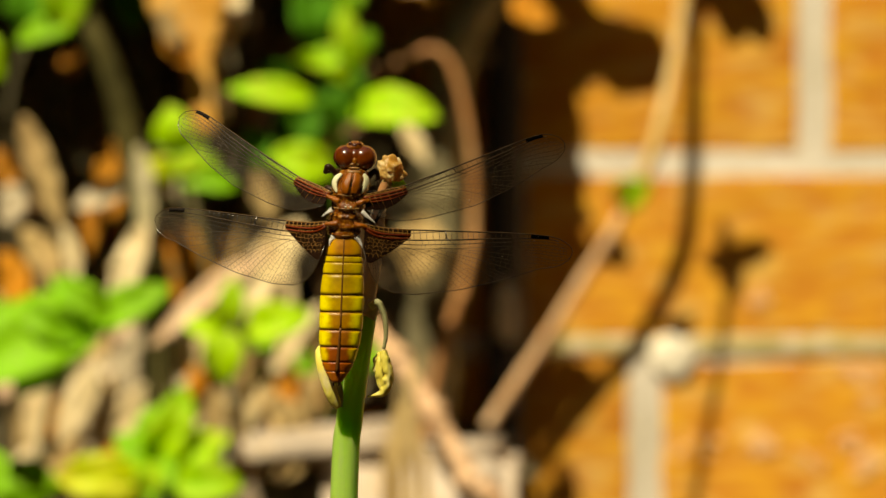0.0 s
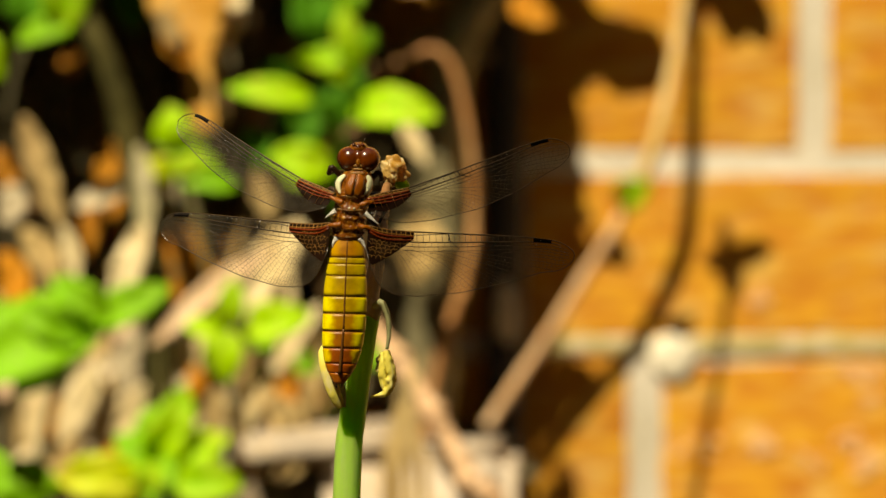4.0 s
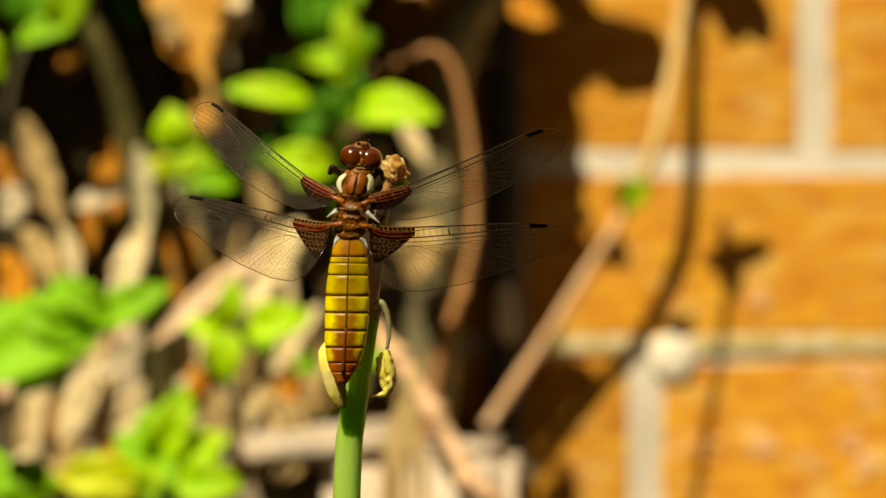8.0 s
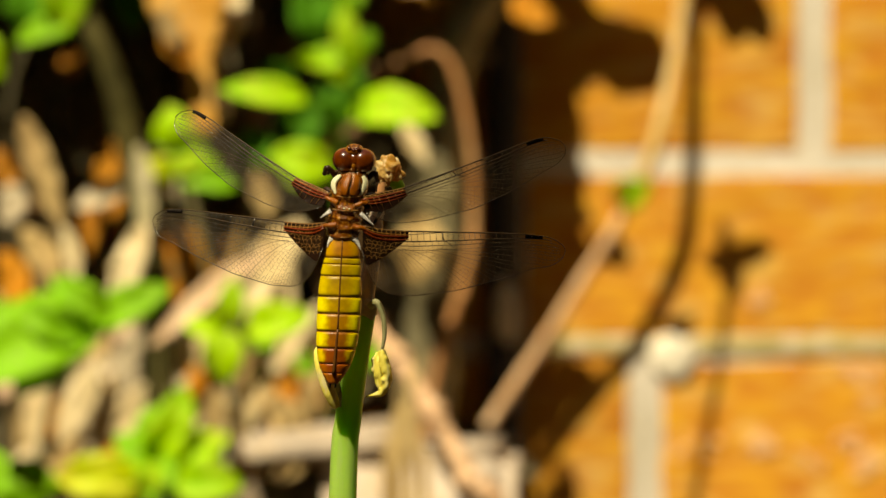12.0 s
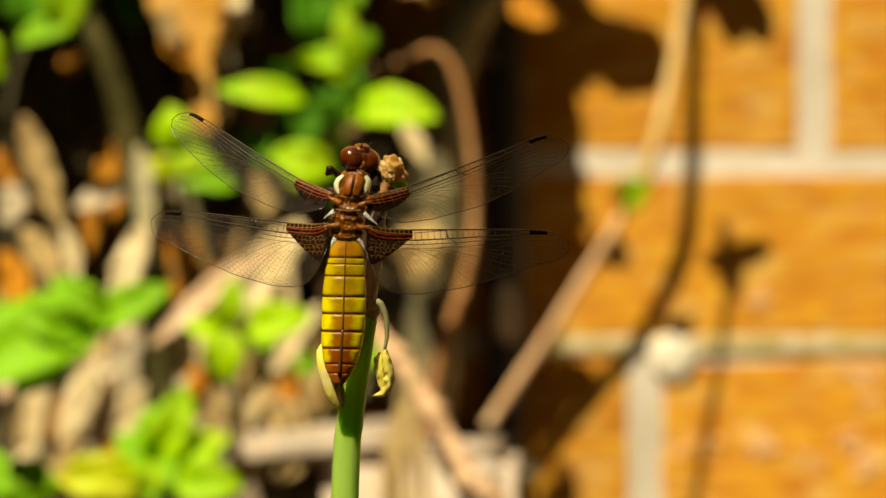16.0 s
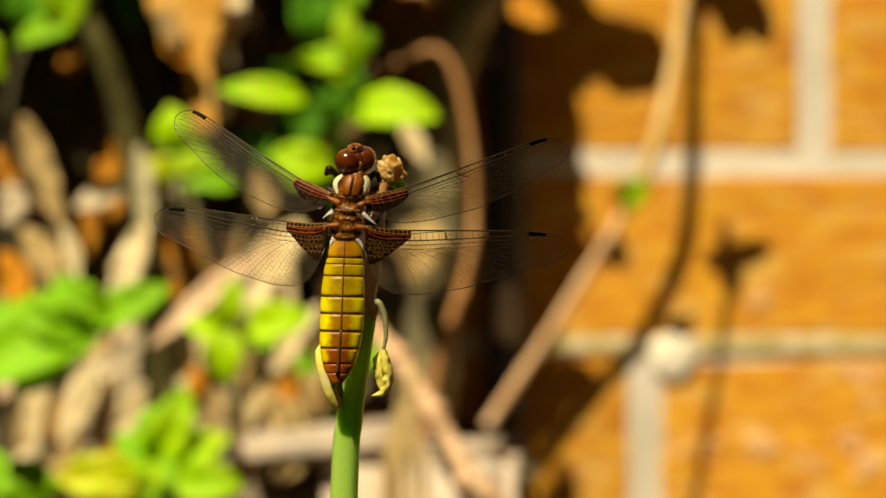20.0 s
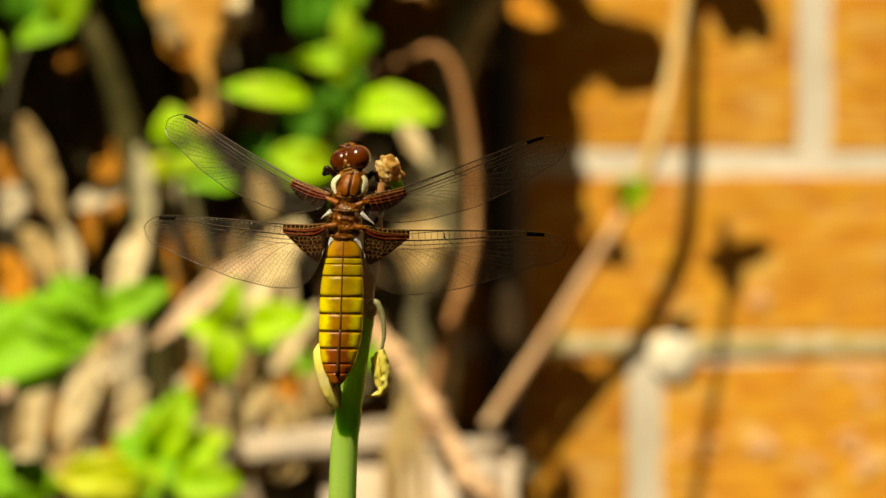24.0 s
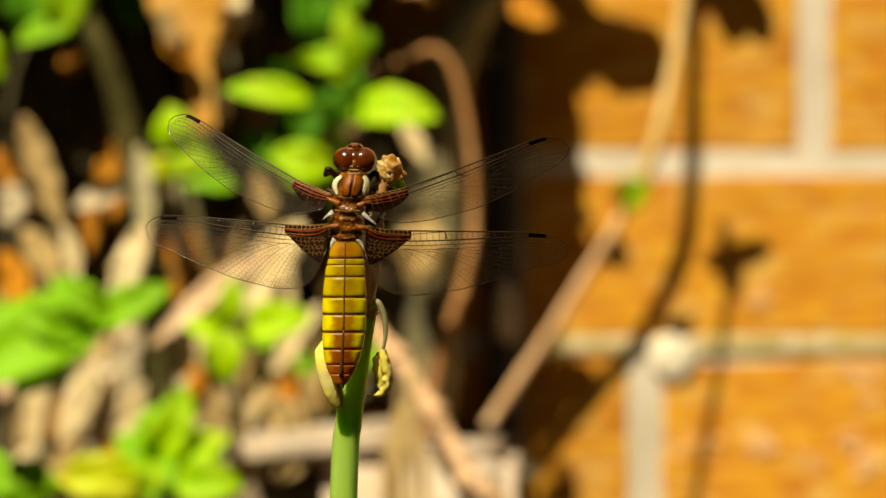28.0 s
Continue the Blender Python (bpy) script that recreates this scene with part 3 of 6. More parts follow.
dry(dead, [(-0.0504, 1.32, 0.2171), (-0.0537, 1.32, 0.2089), (-0.0554, 1.32, 0.1985)], 0.0124, RUST)
dry(dead, [(-0.0456, 1.3, 0.2258), (-0.0464, 1.3, 0.2095), (-0.0480, 1.3, 0.1891)], 0.0081, TAN)
dry(dead, [(-0.1342, 1.31, 0.3228), (-0.1350, 1.31, 0.3175), (-0.1338, 1.31, 0.3122)], 0.0082, RUST)
dry(dead, [(-0.1621, 1.31, 0.2338), (-0.1584, 1.31, 0.2256), (-0.1567, 1.31, 0.2174)], 0.0074, TAN)
# the large curled dead leaf hanging at the top, a cup that narrows downwards
bm = bmesh.new()
ribbon(bm, spline([(-0.0916, 1.305, 0.3524), (-0.0912, 1.305, 0.3381), (-0.0895, 1.305, 0.3238), (-0.0879, 1.305, 0.3115), (-0.0858, 1.305, 0.2921)], 9),
       lambda u: float(np.interp(u, (0, 0.28, 0.5, 0.62, 1), (0.0340, 0.0280, 0.0170, 0.0100, 0.0085))), (-0.25, -1, 0.45), 0.0004, 0.10, 0.10, 8)
cup = part("dry_leaf", bm, GOLDLEAF, dead, "large curled tan dead leaf")
cup.matrix_parent_inverse = Matrix.Translation(dead.location).inverted()
dry(dead, [(-0.0750, 1.312, 0.3468), (-0.0782, 1.312, 0.3332), (-0.0842, 1.312, 0.3180)], 0.0130, STRAW, cup=0.25)
dry(dead, [(-0.0999, 1.297, 0.3306), (-0.0959, 1.297, 0.3233), (-0.0902, 1.297, 0.3156)], 0.0100, RUST, cup=0.3)
dry(dead, [(-0.1009, 1.294, 0.3373), (-0.0981, 1.294, 0.3292), (-0.0944, 1.294, 0.3223)], 0.0080, TAN, cup=0.2)
dry(dead, [(-0.0818, 1.312, 0.3180), (-0.0818, 1.312, 0.3057), (-0.0801, 1.312, 0.2917)], 0.0075, TAN, cup=0.2)
# loose straws standing and lying through the growth
rnd = random.Random(17)
for k in range(30):
    c = Vector((rnd.uniform(-0.165, -0.048), rnd.uniform(1.295, 1.335), rnd.uniform(0.170, 0.290)))
    if c.z < 0.212 and k % 2:
        continue
    if c.x < -0.118 and c.z > 0.252:
        c.z -= 0.055
    lean = radians(rnd.choice((rnd.uniform(-18, 18), rnd.uniform(-18, 18), rnd.uniform(25, 55))))
    d = Vector((math.sin(lean), rnd.uniform(-0.15, 0.15), math.cos(lean))) * rnd.uniform(0.014, 0.030)
    bow = Vector((rnd.uniform(-0.003, 0.003), 0, rnd.uniform(-0.002, 0.002)))
    dry(dead, [c - d, c + bow, c + d], rnd.uniform(0.0022, 0.0048), rnd.choice((STRAW, TAN, TAN, RUST, OLIVEBARK)), facing=(rnd.uniform(-0.4, 0.4), -1, 0.3), name="straw")
# broad litter low in the border
rnd = random.Random(29)
for k in range(56):
    c = Vector((rnd.uniform(-0.158, -0.045), rnd.uniform(1.298, 1.335), rnd.uniform(0.165, 0.224)))
    lean = radians(rnd.uniform(-10, 60))
    d = Vector((math.sin(lean), rnd.uniform(-0.15, 0.15), math.cos(lean))) * rnd.uniform(0.008, 0.016)
    dry(dead, [c - d, c + Vector((rnd.uniform(-0.002, 0.002), 0, 0)), c + d], rnd.uniform(0.005, 0.010), rnd.choice((STRAW, TAN, TAN, PEACH, PALEBARK, RUST)), facing=(rnd.uniform(-0.4, 0.2), -1, rnd.uniform(0.1, 0.6)))
# thin dry stalks behind, and dark litter put there to deepen the shaded gaps
rnd = random.Random(5)
for k in range(46):
    x, y = rnd.uniform(-0.20, -0.015), rnd.uniform(1.395, 1.455)
    lean = rnd.uniform(-0.06, 0.06) if x < -0.07 else rnd.uniform(-0.06, 0.0)
    twig(dead, [(x, y, 0), (x + lean * 0.4, y, 0.13), (x + lean, y + rnd.uniform(-0.01, 0.01), rnd.uniform(0.28, 0.42))],
         (rnd.uniform(0.0012, 0.003), 0.001), DARKBARK, "stalk", sides=6)
heaps = {}
for k in range(260):
    x, y, z = rnd.uniform(-0.22, -0.012), rnd.uniform(1.415, 1.462), rnd.uniform(0.11, 0.38)
    a, l = rnd.uniform(0, 6.28), rnd.uniform(0.010, 0.028)
    d = Vector((math.cos(a), rnd.uniform(-0.5, 0.5), math.sin(a))) * l
    c, wide = Vector((x, y, z)), rnd.uniform(0.008, 0.018)
    mat = rnd.choice((DARKLEAF, DARKLEAF, DARKLEAF, DARKLEAF, DARKLEAF, RUST) if -0.1 < x < -0.045 else (DARKLEAF, DARKLEAF) if x < -0.1 else (DARKLEAF, DARKLEAF, DARKBARK, DARKBARK))
    ribbon(heaps.setdefault(mat.name, bmesh.new()), spline([c, c + d + Vector((0, 0, 0.003)), c + d * 2 - Vector((0, 0, 0.004))], 7),
           lambda u: wide * blade_shape(u), (rnd.uniform(-0.5, 0.5), -1, rnd.uniform(-0.3, 0.6)), 0.0004, 0.3, 0.8, 6)
for name, heap in heaps.items():
    ob = tagged(part("leaf_litter", heap, bpy.data.materials[name], dead, "dark dead leaves that deepen the shaded gaps"), kind="stuff")
    ob.matrix_parent_inverse = Matrix.Translation(dead.location).inverted()

# a tuft of tan grass before the stone block
tuft = thing("dry_grass", (-0.0150, 1.195, 0), "thin tuft of dry golden grass before the stone", "dry grass")
for line in ([(-0.0150, 1.195, 0.0518), (-0.0157, 1.195, 0.1641), (-0.0131, 1.195, 0.1922), (-0.0067, 1.195, 0.2161)],
             [(-0.0112, 1.195, 0.0518), (-0.0105, 1.195, 0.1641), (-0.0120, 1.195, 0.1903), (-0.0097, 1.195, 0.2128)],
             [(-0.0135, 1.195, 0.0518), (-0.0150, 1.195, 0.1641), (-0.0135, 1.195, 0.1884), (-0.0157, 1.195, 0.2075)],
             [(-0.0086, 1.195, 0.0518), (-0.0060, 1.195, 0.1641), (-0.0082, 1.195, 0.1847), (-0.0116, 1.195, 0.2068)],
             [(-0.0176, 1.195, 0.0518), (-0.0187, 1.195, 0.1641), (-0.0176, 1.195, 0.1828), (-0.0146, 1.195, 0.2015)]):
    dry(tuft, line, 0.0036, TAN, name="grass_blade")

# ---- leafy shoots ----
shoot = thing("leafy_shoot", (-0.0375, 1.3, 0), "leafy green shoot climbing before the dead growth", "plant")
twig(shoot, [(-0.0467, 1.33, -0.0331), (-0.0404, 1.33, 0.1961), (-0.0385, 1.32, 0.2585), (-0.0367, 1.31, 0.2994), (-0.0377, 1.31, 0.3282), (-0.0401, 1.32, 0.3722)], (0.0011, 0.0008), DEEP, nodes=4)
swaying_leaf = leaf(shoot, (-0.0469, 1.29, 0.3031), (-0.0784, 1.29, 0.3072), 0.01020, LIME, 16, 0.06)
leaf(shoot, (-0.0327, 1.29, 0.2987), (-0.0012, 1.28, 0.2967), 0.01644, LIME, -24, 0.12)
leaf(shoot, (-0.0311, 1.29, 0.3209), (-0.0529, 1.28, 0.3174), 0.00962, LIME, 20, -0.25)
leaf(shoot, (-0.0291, 1.29, 0.3153), (-0.0362, 1.29, 0.3375), 0.01051, LIME, -20, 0.1)
leaf(shoot, (-0.0331, 1.29, 0.3108), (-0.0416, 1.27, 0.3119), 0.00842, LIME, 10, 0.1)
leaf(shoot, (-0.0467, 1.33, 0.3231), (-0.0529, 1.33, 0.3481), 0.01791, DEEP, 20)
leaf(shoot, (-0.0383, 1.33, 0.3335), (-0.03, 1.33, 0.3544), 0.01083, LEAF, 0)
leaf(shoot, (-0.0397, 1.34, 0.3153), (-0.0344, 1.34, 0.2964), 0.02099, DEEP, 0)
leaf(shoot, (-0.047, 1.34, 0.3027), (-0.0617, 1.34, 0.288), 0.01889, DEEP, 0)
leaf(shoot, (-0.0396, 1.29, 0.2785), (-0.0622, 1.29, 0.2829), 0.01374, LIME, 10)
leaf(shoot, (-0.0426, 1.3, 0.2787), (-0.0568, 1.3, 0.2746), 0.01018, LIME, 0)
leaf(shoot, (-0.0293, 1.3, 0.3092), (-0.0273, 1.3, 0.3011), 0.00814, LEAF, 0)
leaf(shoot, (-0.0293, 1.3, 0.3276), (-0.0248, 1.3, 0.3225), 0.00692, LEAF, 0)
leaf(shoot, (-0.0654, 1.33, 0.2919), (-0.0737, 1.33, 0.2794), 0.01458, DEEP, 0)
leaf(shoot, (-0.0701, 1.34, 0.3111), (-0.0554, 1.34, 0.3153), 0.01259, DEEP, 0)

shoot_b = thing("leafy_shoot", (-0.0978, 1.29, 0), "small bright green shoot among dry leaves", "plant")
twig(shoot_b, [(-0.0931, 1.31, -0.0288), (-0.0952, 1.31, 0.1969), (-0.0955, 1.3, 0.2583), (-0.0961, 1.3, 0.2889), (-0.0975, 1.3, 0.3011)], (0.0011, 0.0008), GREYBARK, nodes=3)
leaf(shoot_b, (-0.0909, 1.265, 0.2829), (-0.0963, 1.265, 0.3007), 0.01109, LIME, 12)
leaf(shoot_b, (-0.094, 1.28, 0.2803), (-0.1046, 1.28, 0.2759), 0.00842, LIME, 15)
leaf(shoot_b, (-0.094, 1.28, 0.2803), (-0.0818, 1.28, 0.2767), 0.00762, LIME, -15)
leaf(shoot_b, (-0.0937, 1.29, 0.2845), (-0.0857, 1.29, 0.2906), 0.00802, LIME, 15)
leaf(shoot_b, (-0.0966, 1.262, 0.2775), (-0.0783, 1.262, 0.281), 0.00791, LIME, -20)
leaf(shoot_b, (-0.0937, 1.29, 0.2744), (-0.0735, 1.29, 0.2724), 0.0101, LEAF, -15)

leaf(shoot_b, (-0.0947, 1.265, 0.2744), (-0.1032, 1.262, 0.2818), 0.0085, YELLOW, 5)
leaf(shoot_b, (-0.0957, 1.262, 0.2854), (-0.0963, 1.26, 0.2983), 0.0095, LIME, -10)
leaf(shoot_b, (-0.0921, 1.262, 0.2743), (-0.0852, 1.26, 0.2826), 0.0080, YELLOW, 0)
shoot_c = thing("leafy_shoot", (-0.1451, 1.28, 0), "green shoot with broad curled leaves", "plant")
twig(shoot_c, [(-0.1526, 1.31, -0.0288), (-0.1580, 1.31, 0.2174), (-0.1565, 1.3, 0.2991), (-0.1470, 1.3, 0.3316), (-0.1362, 1.31, 0.3713)], (0.0011, 0.0008), TRUNKBARK, nodes=3)
leaf(shoot_c, (-0.1321, 1.27, 0.3496), (-0.1351, 1.27, 0.3238), 0.01671, LIME, -10)
leaf(shoot_c, (-0.1291, 1.27, 0.3298), (-0.1504, 1.27, 0.3222), 0.00994, LEAF, 20)
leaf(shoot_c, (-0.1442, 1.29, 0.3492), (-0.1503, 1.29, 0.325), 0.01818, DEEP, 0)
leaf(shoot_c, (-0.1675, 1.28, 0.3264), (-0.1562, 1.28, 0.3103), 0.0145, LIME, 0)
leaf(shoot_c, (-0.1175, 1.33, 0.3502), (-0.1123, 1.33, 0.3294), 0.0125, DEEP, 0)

shoot_d = thing("broad_leaved_plant", (-0.1383, 1.22, 0), "plant with broad soft green leaves", "plant")
twig(shoot_d, [(-0.1422, 1.22, 0.0094), (-0.1383, 1.22, 0.1623), (-0.1269, 1.22, 0.2158), (-0.1173, 1.22, 0.2273)], (0.0011, 0.0008), GREYBARK, nodes=2)
leaf(shoot_d, (-0.1145, 1.21, 0.2274), (-0.161, 1.19, 0.2036), 0.02819, LEAF, 20, 0.1)
leaf(shoot_d, (-0.1383, 1.22, 0.2196), (-0.1624, 1.2, 0.2201), 0.02085, LEAF, 30, 0.1)
leaf(shoot_d, (-0.1154, 1.23, 0.2223), (-0.1364, 1.22, 0.2349), 0.01337, LEAF, 15, 0.1)
leaf(shoot_d, (-0.1116, 1.2, 0.2276), (-0.1301, 1.2, 0.2404), 0.01165, LEAF, 5)
leaf(shoot_d, (-0.1192, 1.2, 0.2201), (-0.1436, 1.2, 0.2305), 0.0124, LEAF, 5)
leaf(shoot_d, (-0.1173, 1.21, 0.2237), (-0.0913, 1.21, 0.2373), 0.01327, LEAF, -15, 0.1)
leaf(shoot_d, (-0.1258, 1.21, 0.2142), (-0.1436, 1.2, 0.2013), 0.01316, LEAF, 10, 0.1)

shoot_e = thing("leafy_shoot", (-0.0713, 1.25, 0), "cluster of lime-green young leaves", "plant")
twig(shoot_e, [(-0.0777, 1.26, 0.0016), (-0.0758, 1.26, 0.1594), (-0.0738, 1.26, 0.2088), (-0.0728, 1.26, 0.2344)], (0.0011, 0.0008), GREYBARK, nodes=3)
leaf(shoot_e, (-0.0743, 1.235, 0.2221), (-0.072, 1.235, 0.2405), 0.01044, LIME, 10)
leaf(shoot_e, (-0.0746, 1.24, 0.2207), (-0.0891, 1.24, 0.224), 0.00854, LIME, 15)
leaf(shoot_e, (-0.0733, 1.235, 0.2221), (-0.0743, 1.235, 0.2042), 0.01393, LIME, 10)
leaf(shoot_e, (-0.0681, 1.235, 0.2212), (-0.0449, 1.235, 0.227), 0.01431, LIME, -18)
leaf(shoot_e, (-0.0699, 1.26, 0.2186), (-0.0551, 1.26, 0.2186), 0.00789, LEAF, 0)
leaf(shoot_e, (-0.0529, 1.28, 0.2101), (-0.0429, 1.28, 0.2081), 0.00802, LEAF, 0)
leaf(shoot_e, (-0.0286, 1.27, 0.2104), (-0.0197, 1.27, 0.2184), 0.01114, LEAF, 0)

shoot_f = thing("lobed_leaf_plant", (-0.0925, 1.22, 0), "low plant with lobed yellow-green leaves", "plant")
twig(shoot_f, [(-0.0952, 1.23, 0.0075), (-0.0952, 1.23, 0.1423), (-0.0932, 1.23, 0.1693), (-0.0913, 1.23, 0.1828)], (0.0011, 0.0008), GREYBARK, nodes=2)
leaf(shoot_f, (-0.0965, 1.21, 0.1763), (-0.0864, 1.21, 0.2043), 0.01554, LIME, 8)
leaf(shoot_f, (-0.0981, 1.195, 0.1697), (-0.0958, 1.195, 0.18), 0.01048, LIME, 0)
leaf(shoot_f, (-0.0936, 1.21, 0.1763), (-0.0713, 1.21, 0.1873), 0.01327, LIME, -18)
leaf(shoot_f, (-0.0936, 1.21, 0.1744), (-0.1103, 1.21, 0.1873), 0.01251, LEAF, 15)
leaf(shoot_f, (-0.094, 1.215, 0.1817), (-0.0997, 1.215, 0.1969), 0.01516, LEAF, 0)
leaf(shoot_f, (-0.0891, 1.2, 0.1713), (-0.0665, 1.2, 0.1713), 0.01503, LIME, -18)
leaf(shoot_f, (-0.1004, 1.2, 0.1731), (-0.1289, 1.2, 0.1739), 0.01616, YELLOW, 10)
leaf(shoot_f, (-0.1004, 1.2, 0.1713), (-0.1192, 1.2, 0.1656), 0.01316, YELLOW, 0)
leaf(shoot_f, (-0.0974, 1.21, 0.1782), (-0.0947, 1.2, 0.1637), 0.01691, LEAF, 0)
leaf(shoot_f, (-0.0921, 1.215, 0.176), (-0.0785, 1.21, 0.163), 0.01503, LEAF, 0)
leaf(shoot_f, (-0.1372, 1.21, 0.163), (-0.141, 1.21, 0.1801), 0.02085, LEAF, 0)
leaf(shoot_f, (-0.146, 1.22, 0.1585), (-0.1574, 1.22, 0.1833), 0.02102, LEAF, 0)

# ---- unseen leaf crown, added overhead so that its leaves shade the wall ----
crown = thing("shade_crown", (-0.10, 1.44, 0), "unseen dark green crown added overhead to shade the wall", "climber")
for x, y in ((-0.21, 1.44), (-0.06, 1.455), (-0.02, 1.462)):
    twig(crown, [(x, y, -0.01), (x + 0.01, y, 0.2), (x - 0.02, y - 0.02, 0.40), (x, y - 0.05, 0.62)], (0.006, 0.004), DARKBARK)
bm = bmesh.new()
rnd = random.Random(11)


def shade_leaf(at, size):
    a = rnd.uniform(0, 6.28)
    d = Vector((math.cos(a), 0.55 * math.sin(a), 0.75 * math.sin(a))) * size
    c = Vector(at)
    f = Vector((-SUN.x + rnd.uniform(-0.3, 0.3), -SUN.y + rnd.uniform(-0.3, 0.3), -SUN.z))
    ribbon(bm, spline([c - d, c + f * size * 0.1, c + d], 4), lambda u: size * 1.25 * leaf_shape(u), f, 0.0003, 0.15, 0.2, 2)


FRINGE_Z = (-0.1156, -0.1018, -0.0937, -0.0884, -0.0856, -0.0741, -0.0704, -0.0602, -0.0441, -0.0256, -0.0141, -0.0048, 0.0136, 0.0344, 0.0459, 0.0487, 0.0552, 0.0598, 0.0690, 0.0782, 0.0863, 0.0921, 0.1013, 0.1152)
FRINGE_X = (0.0568, 0.0568, 0.0605, 0.0752, 0.0833, 0.0833, 0.0595, 0.0558, 0.0531, 0.0549, 0.0568, 0.0614, 0.0510, 0.0418, 0.0429, 0.0591, 0.0591, 0.0545, 0.0452, 0.0360, 0.0302, 0.0256, 0.0198, 0.0118)
for k in range(900):
    w = Vector((rnd.uniform(-0.40, 0.010), FACE, EYE + rnd.uniform(-0.16, 0.22)))
    if noise.noise(Vector((w.x * 26, w.z * 26, 4.0))) > 0.40:
        continue
    # thinner towards its edge, where light comes through in flecks
    thin = w.x > -0.022 and w.z < 0.225
    if thin and noise.noise(Vector((w.x * 90, w.z * 60, 8.0))) > -0.05:
        continue
    top_z = EYE + rnd.uniform(0.128, 0.17)
    shade_leaf(w + SUN * ((top_z - w.z) / SUN.z if top_z > w.z else -0.02 / 0.53), rnd.uniform(0.006, 0.009) if thin else rnd.uniform(0.010, 0.013) if w.x > -0.022 else rnd.uniform(0.012, 0.02))
# its fringe, laid out so the shade ends in an uneven line over the bricks
for k in range(1200):
    zz = rnd.uniform(-0.118, 0.118)
    edge = float(np.interp(-zz, FRINGE_Z, FRINGE_X))
    w = Vector((rnd.uniform(0.004, edge), FACE, EYE + zz))
    if w.x < 0.021 and w.z < 0.225 and rnd.random() < 0.75:
        continue
    top_z = EYE + rnd.uniform(0.128, 0.16)
    shade_leaf(w + SUN * ((top_z - w.z) / SUN.z), rnd.uniform(0.0038, 0.0058))
# more unseen leaves that shade one corner low on the bricks
for k in range(80):
    w = Vector((rnd.uniform(0.0279, 0.0591), FACE, rnd.uniform(0.1302, 0.1602)))
    down = 0.1602 - w.z
    if 0.0498 - 0.67 * down < w.x < 0.0498 + 0.33 * down:
        shade_leaf(w + SUN * ((EYE + 0.14 - w.z) / SUN.z), rnd.uniform(0.0036, 0.0048))
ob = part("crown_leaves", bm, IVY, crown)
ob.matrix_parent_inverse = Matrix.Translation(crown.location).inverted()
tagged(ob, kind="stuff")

# ---- small unseen sprays, added so that their shadows fall on the sunlit bricks ----
spray = thing("overhanging_spray", (0.09, 1.455, 0), "unseen leafy spray added to cast leaf shadows on the bricks", "climber")
twig(spray, [(0.32, 1.455, -0.01), (0.315, 1.455, 0.3), (0.27, 1.44, 0.46), (0.10, 1.41, 0.485)], (0.003, 0.002), GREYBARK)
bm = bmesh.new()
for at, size in (((0.0403, 1.4204, 0.4064), 0.011), ((0.053, 1.4204, 0.4064), 0.012), ((0.0469, 1.4178, 0.4123), 0.010),
                 ((0.0964, 1.4364, 0.4063), 0.011), ((0.1068, 1.4364, 0.404), 0.010), ((0.0894, 1.4364, 0.4121), 0.011),
                 ((0.0389, 1.4178, 0.4095), 0.010), ((0.038, 1.4204, 0.4129), 0.010)):
    shade_leaf(at, size)
for a, reach in ((14, 0.020), (100, 0.016), (195, 0.010), (255, 0.011), (282, 0.018), (330, 0.009)):
    c = Vector((0.0574, 1.3674, 0.406))
    d = Vector((math.cos(radians(a)), 0, math.sin(radians(a)))) * reach
    ribbon(bm, spline([c - d * 0.1, c + d * 0.5 + Vector((0.001, 0, 0)), c + d], 4), lambda u: 0.0062 * leaf_shape(u), -SUN, 0.0003, 0.1, 0.3, 2)
ob = tagged(part("spray_leaves", bm, DEEP, spray), kind="stuff")
ob.matrix_parent_inverse = Matrix.Translation(spray.location).inverted()
twig(spray, [(0.0572, 1.3674, 0.414), (0.0555, 1.3621, 0.4035), (0.0422, 1.3462, 0.3928), (0.0247, 1.3249, 0.39), (0.0143, 1.3143, 0.3829)], 0.0014, GREYBARK)

# ---- flower stem on which the insect sits ----
PERCH = (-0.0172, 0.6385, 0.2561)
STEM_FOOT = (-0.0226, 0.6455)
flower_stem = thing("flower_stem", (*STEM_FOOT, 0), "green flower stem with a withered brown flower head", "flower stem")


def on_stem(p):
    return Vector(p) - Vector((*STEM_FOOT, 0))


bm = bmesh.new()
tube(bm, spline([on_stem(p) for p in ((STEM_FOOT[0], STEM_FOOT[1], -0.02), (-0.0196, 0.6455, 0.1328), (-0.0180, 0.6482, 0.2056), (-0.0170, 0.6482, 0.2198), (-0.0154, 0.6482, 0.2319), (-0.0141, 0.6482, 0.2395))], 10), (0.0027, 0.0022), 18)
part("stalk", bm, STEMGREEN, flower_stem)
bm = bmesh.new()
tube(bm, spline([on_stem(p) for p in ((-0.0141, 0.646, 0.238), (-0.0131, 0.647, 0.246), (-0.0122, 0.648, 0.2542), (-0.0117, 0.648, 0.2574))], 8), (0.0016, 0.0012), 12, 0.3)
part("sheath", bm, SHEATH, flower_stem, "pinkish papery upper stalk")
# sunlit top of the same stalk, browner because the shaded part is coloured pale
bm = bmesh.new()
tube(bm, spline([on_stem(p) for p in ((-0.0118, 0.648, 0.2568), (-0.0111, 0.648, 0.2605), (-0.0101, 0.648, 0.2638))], 6), (0.0010, 0.0008), 12, 0.3)
part("sheath_top", bm, TWIG, flower_stem, "top of the papery stalk, browned to offset the sun")
bm = bmesh.new()
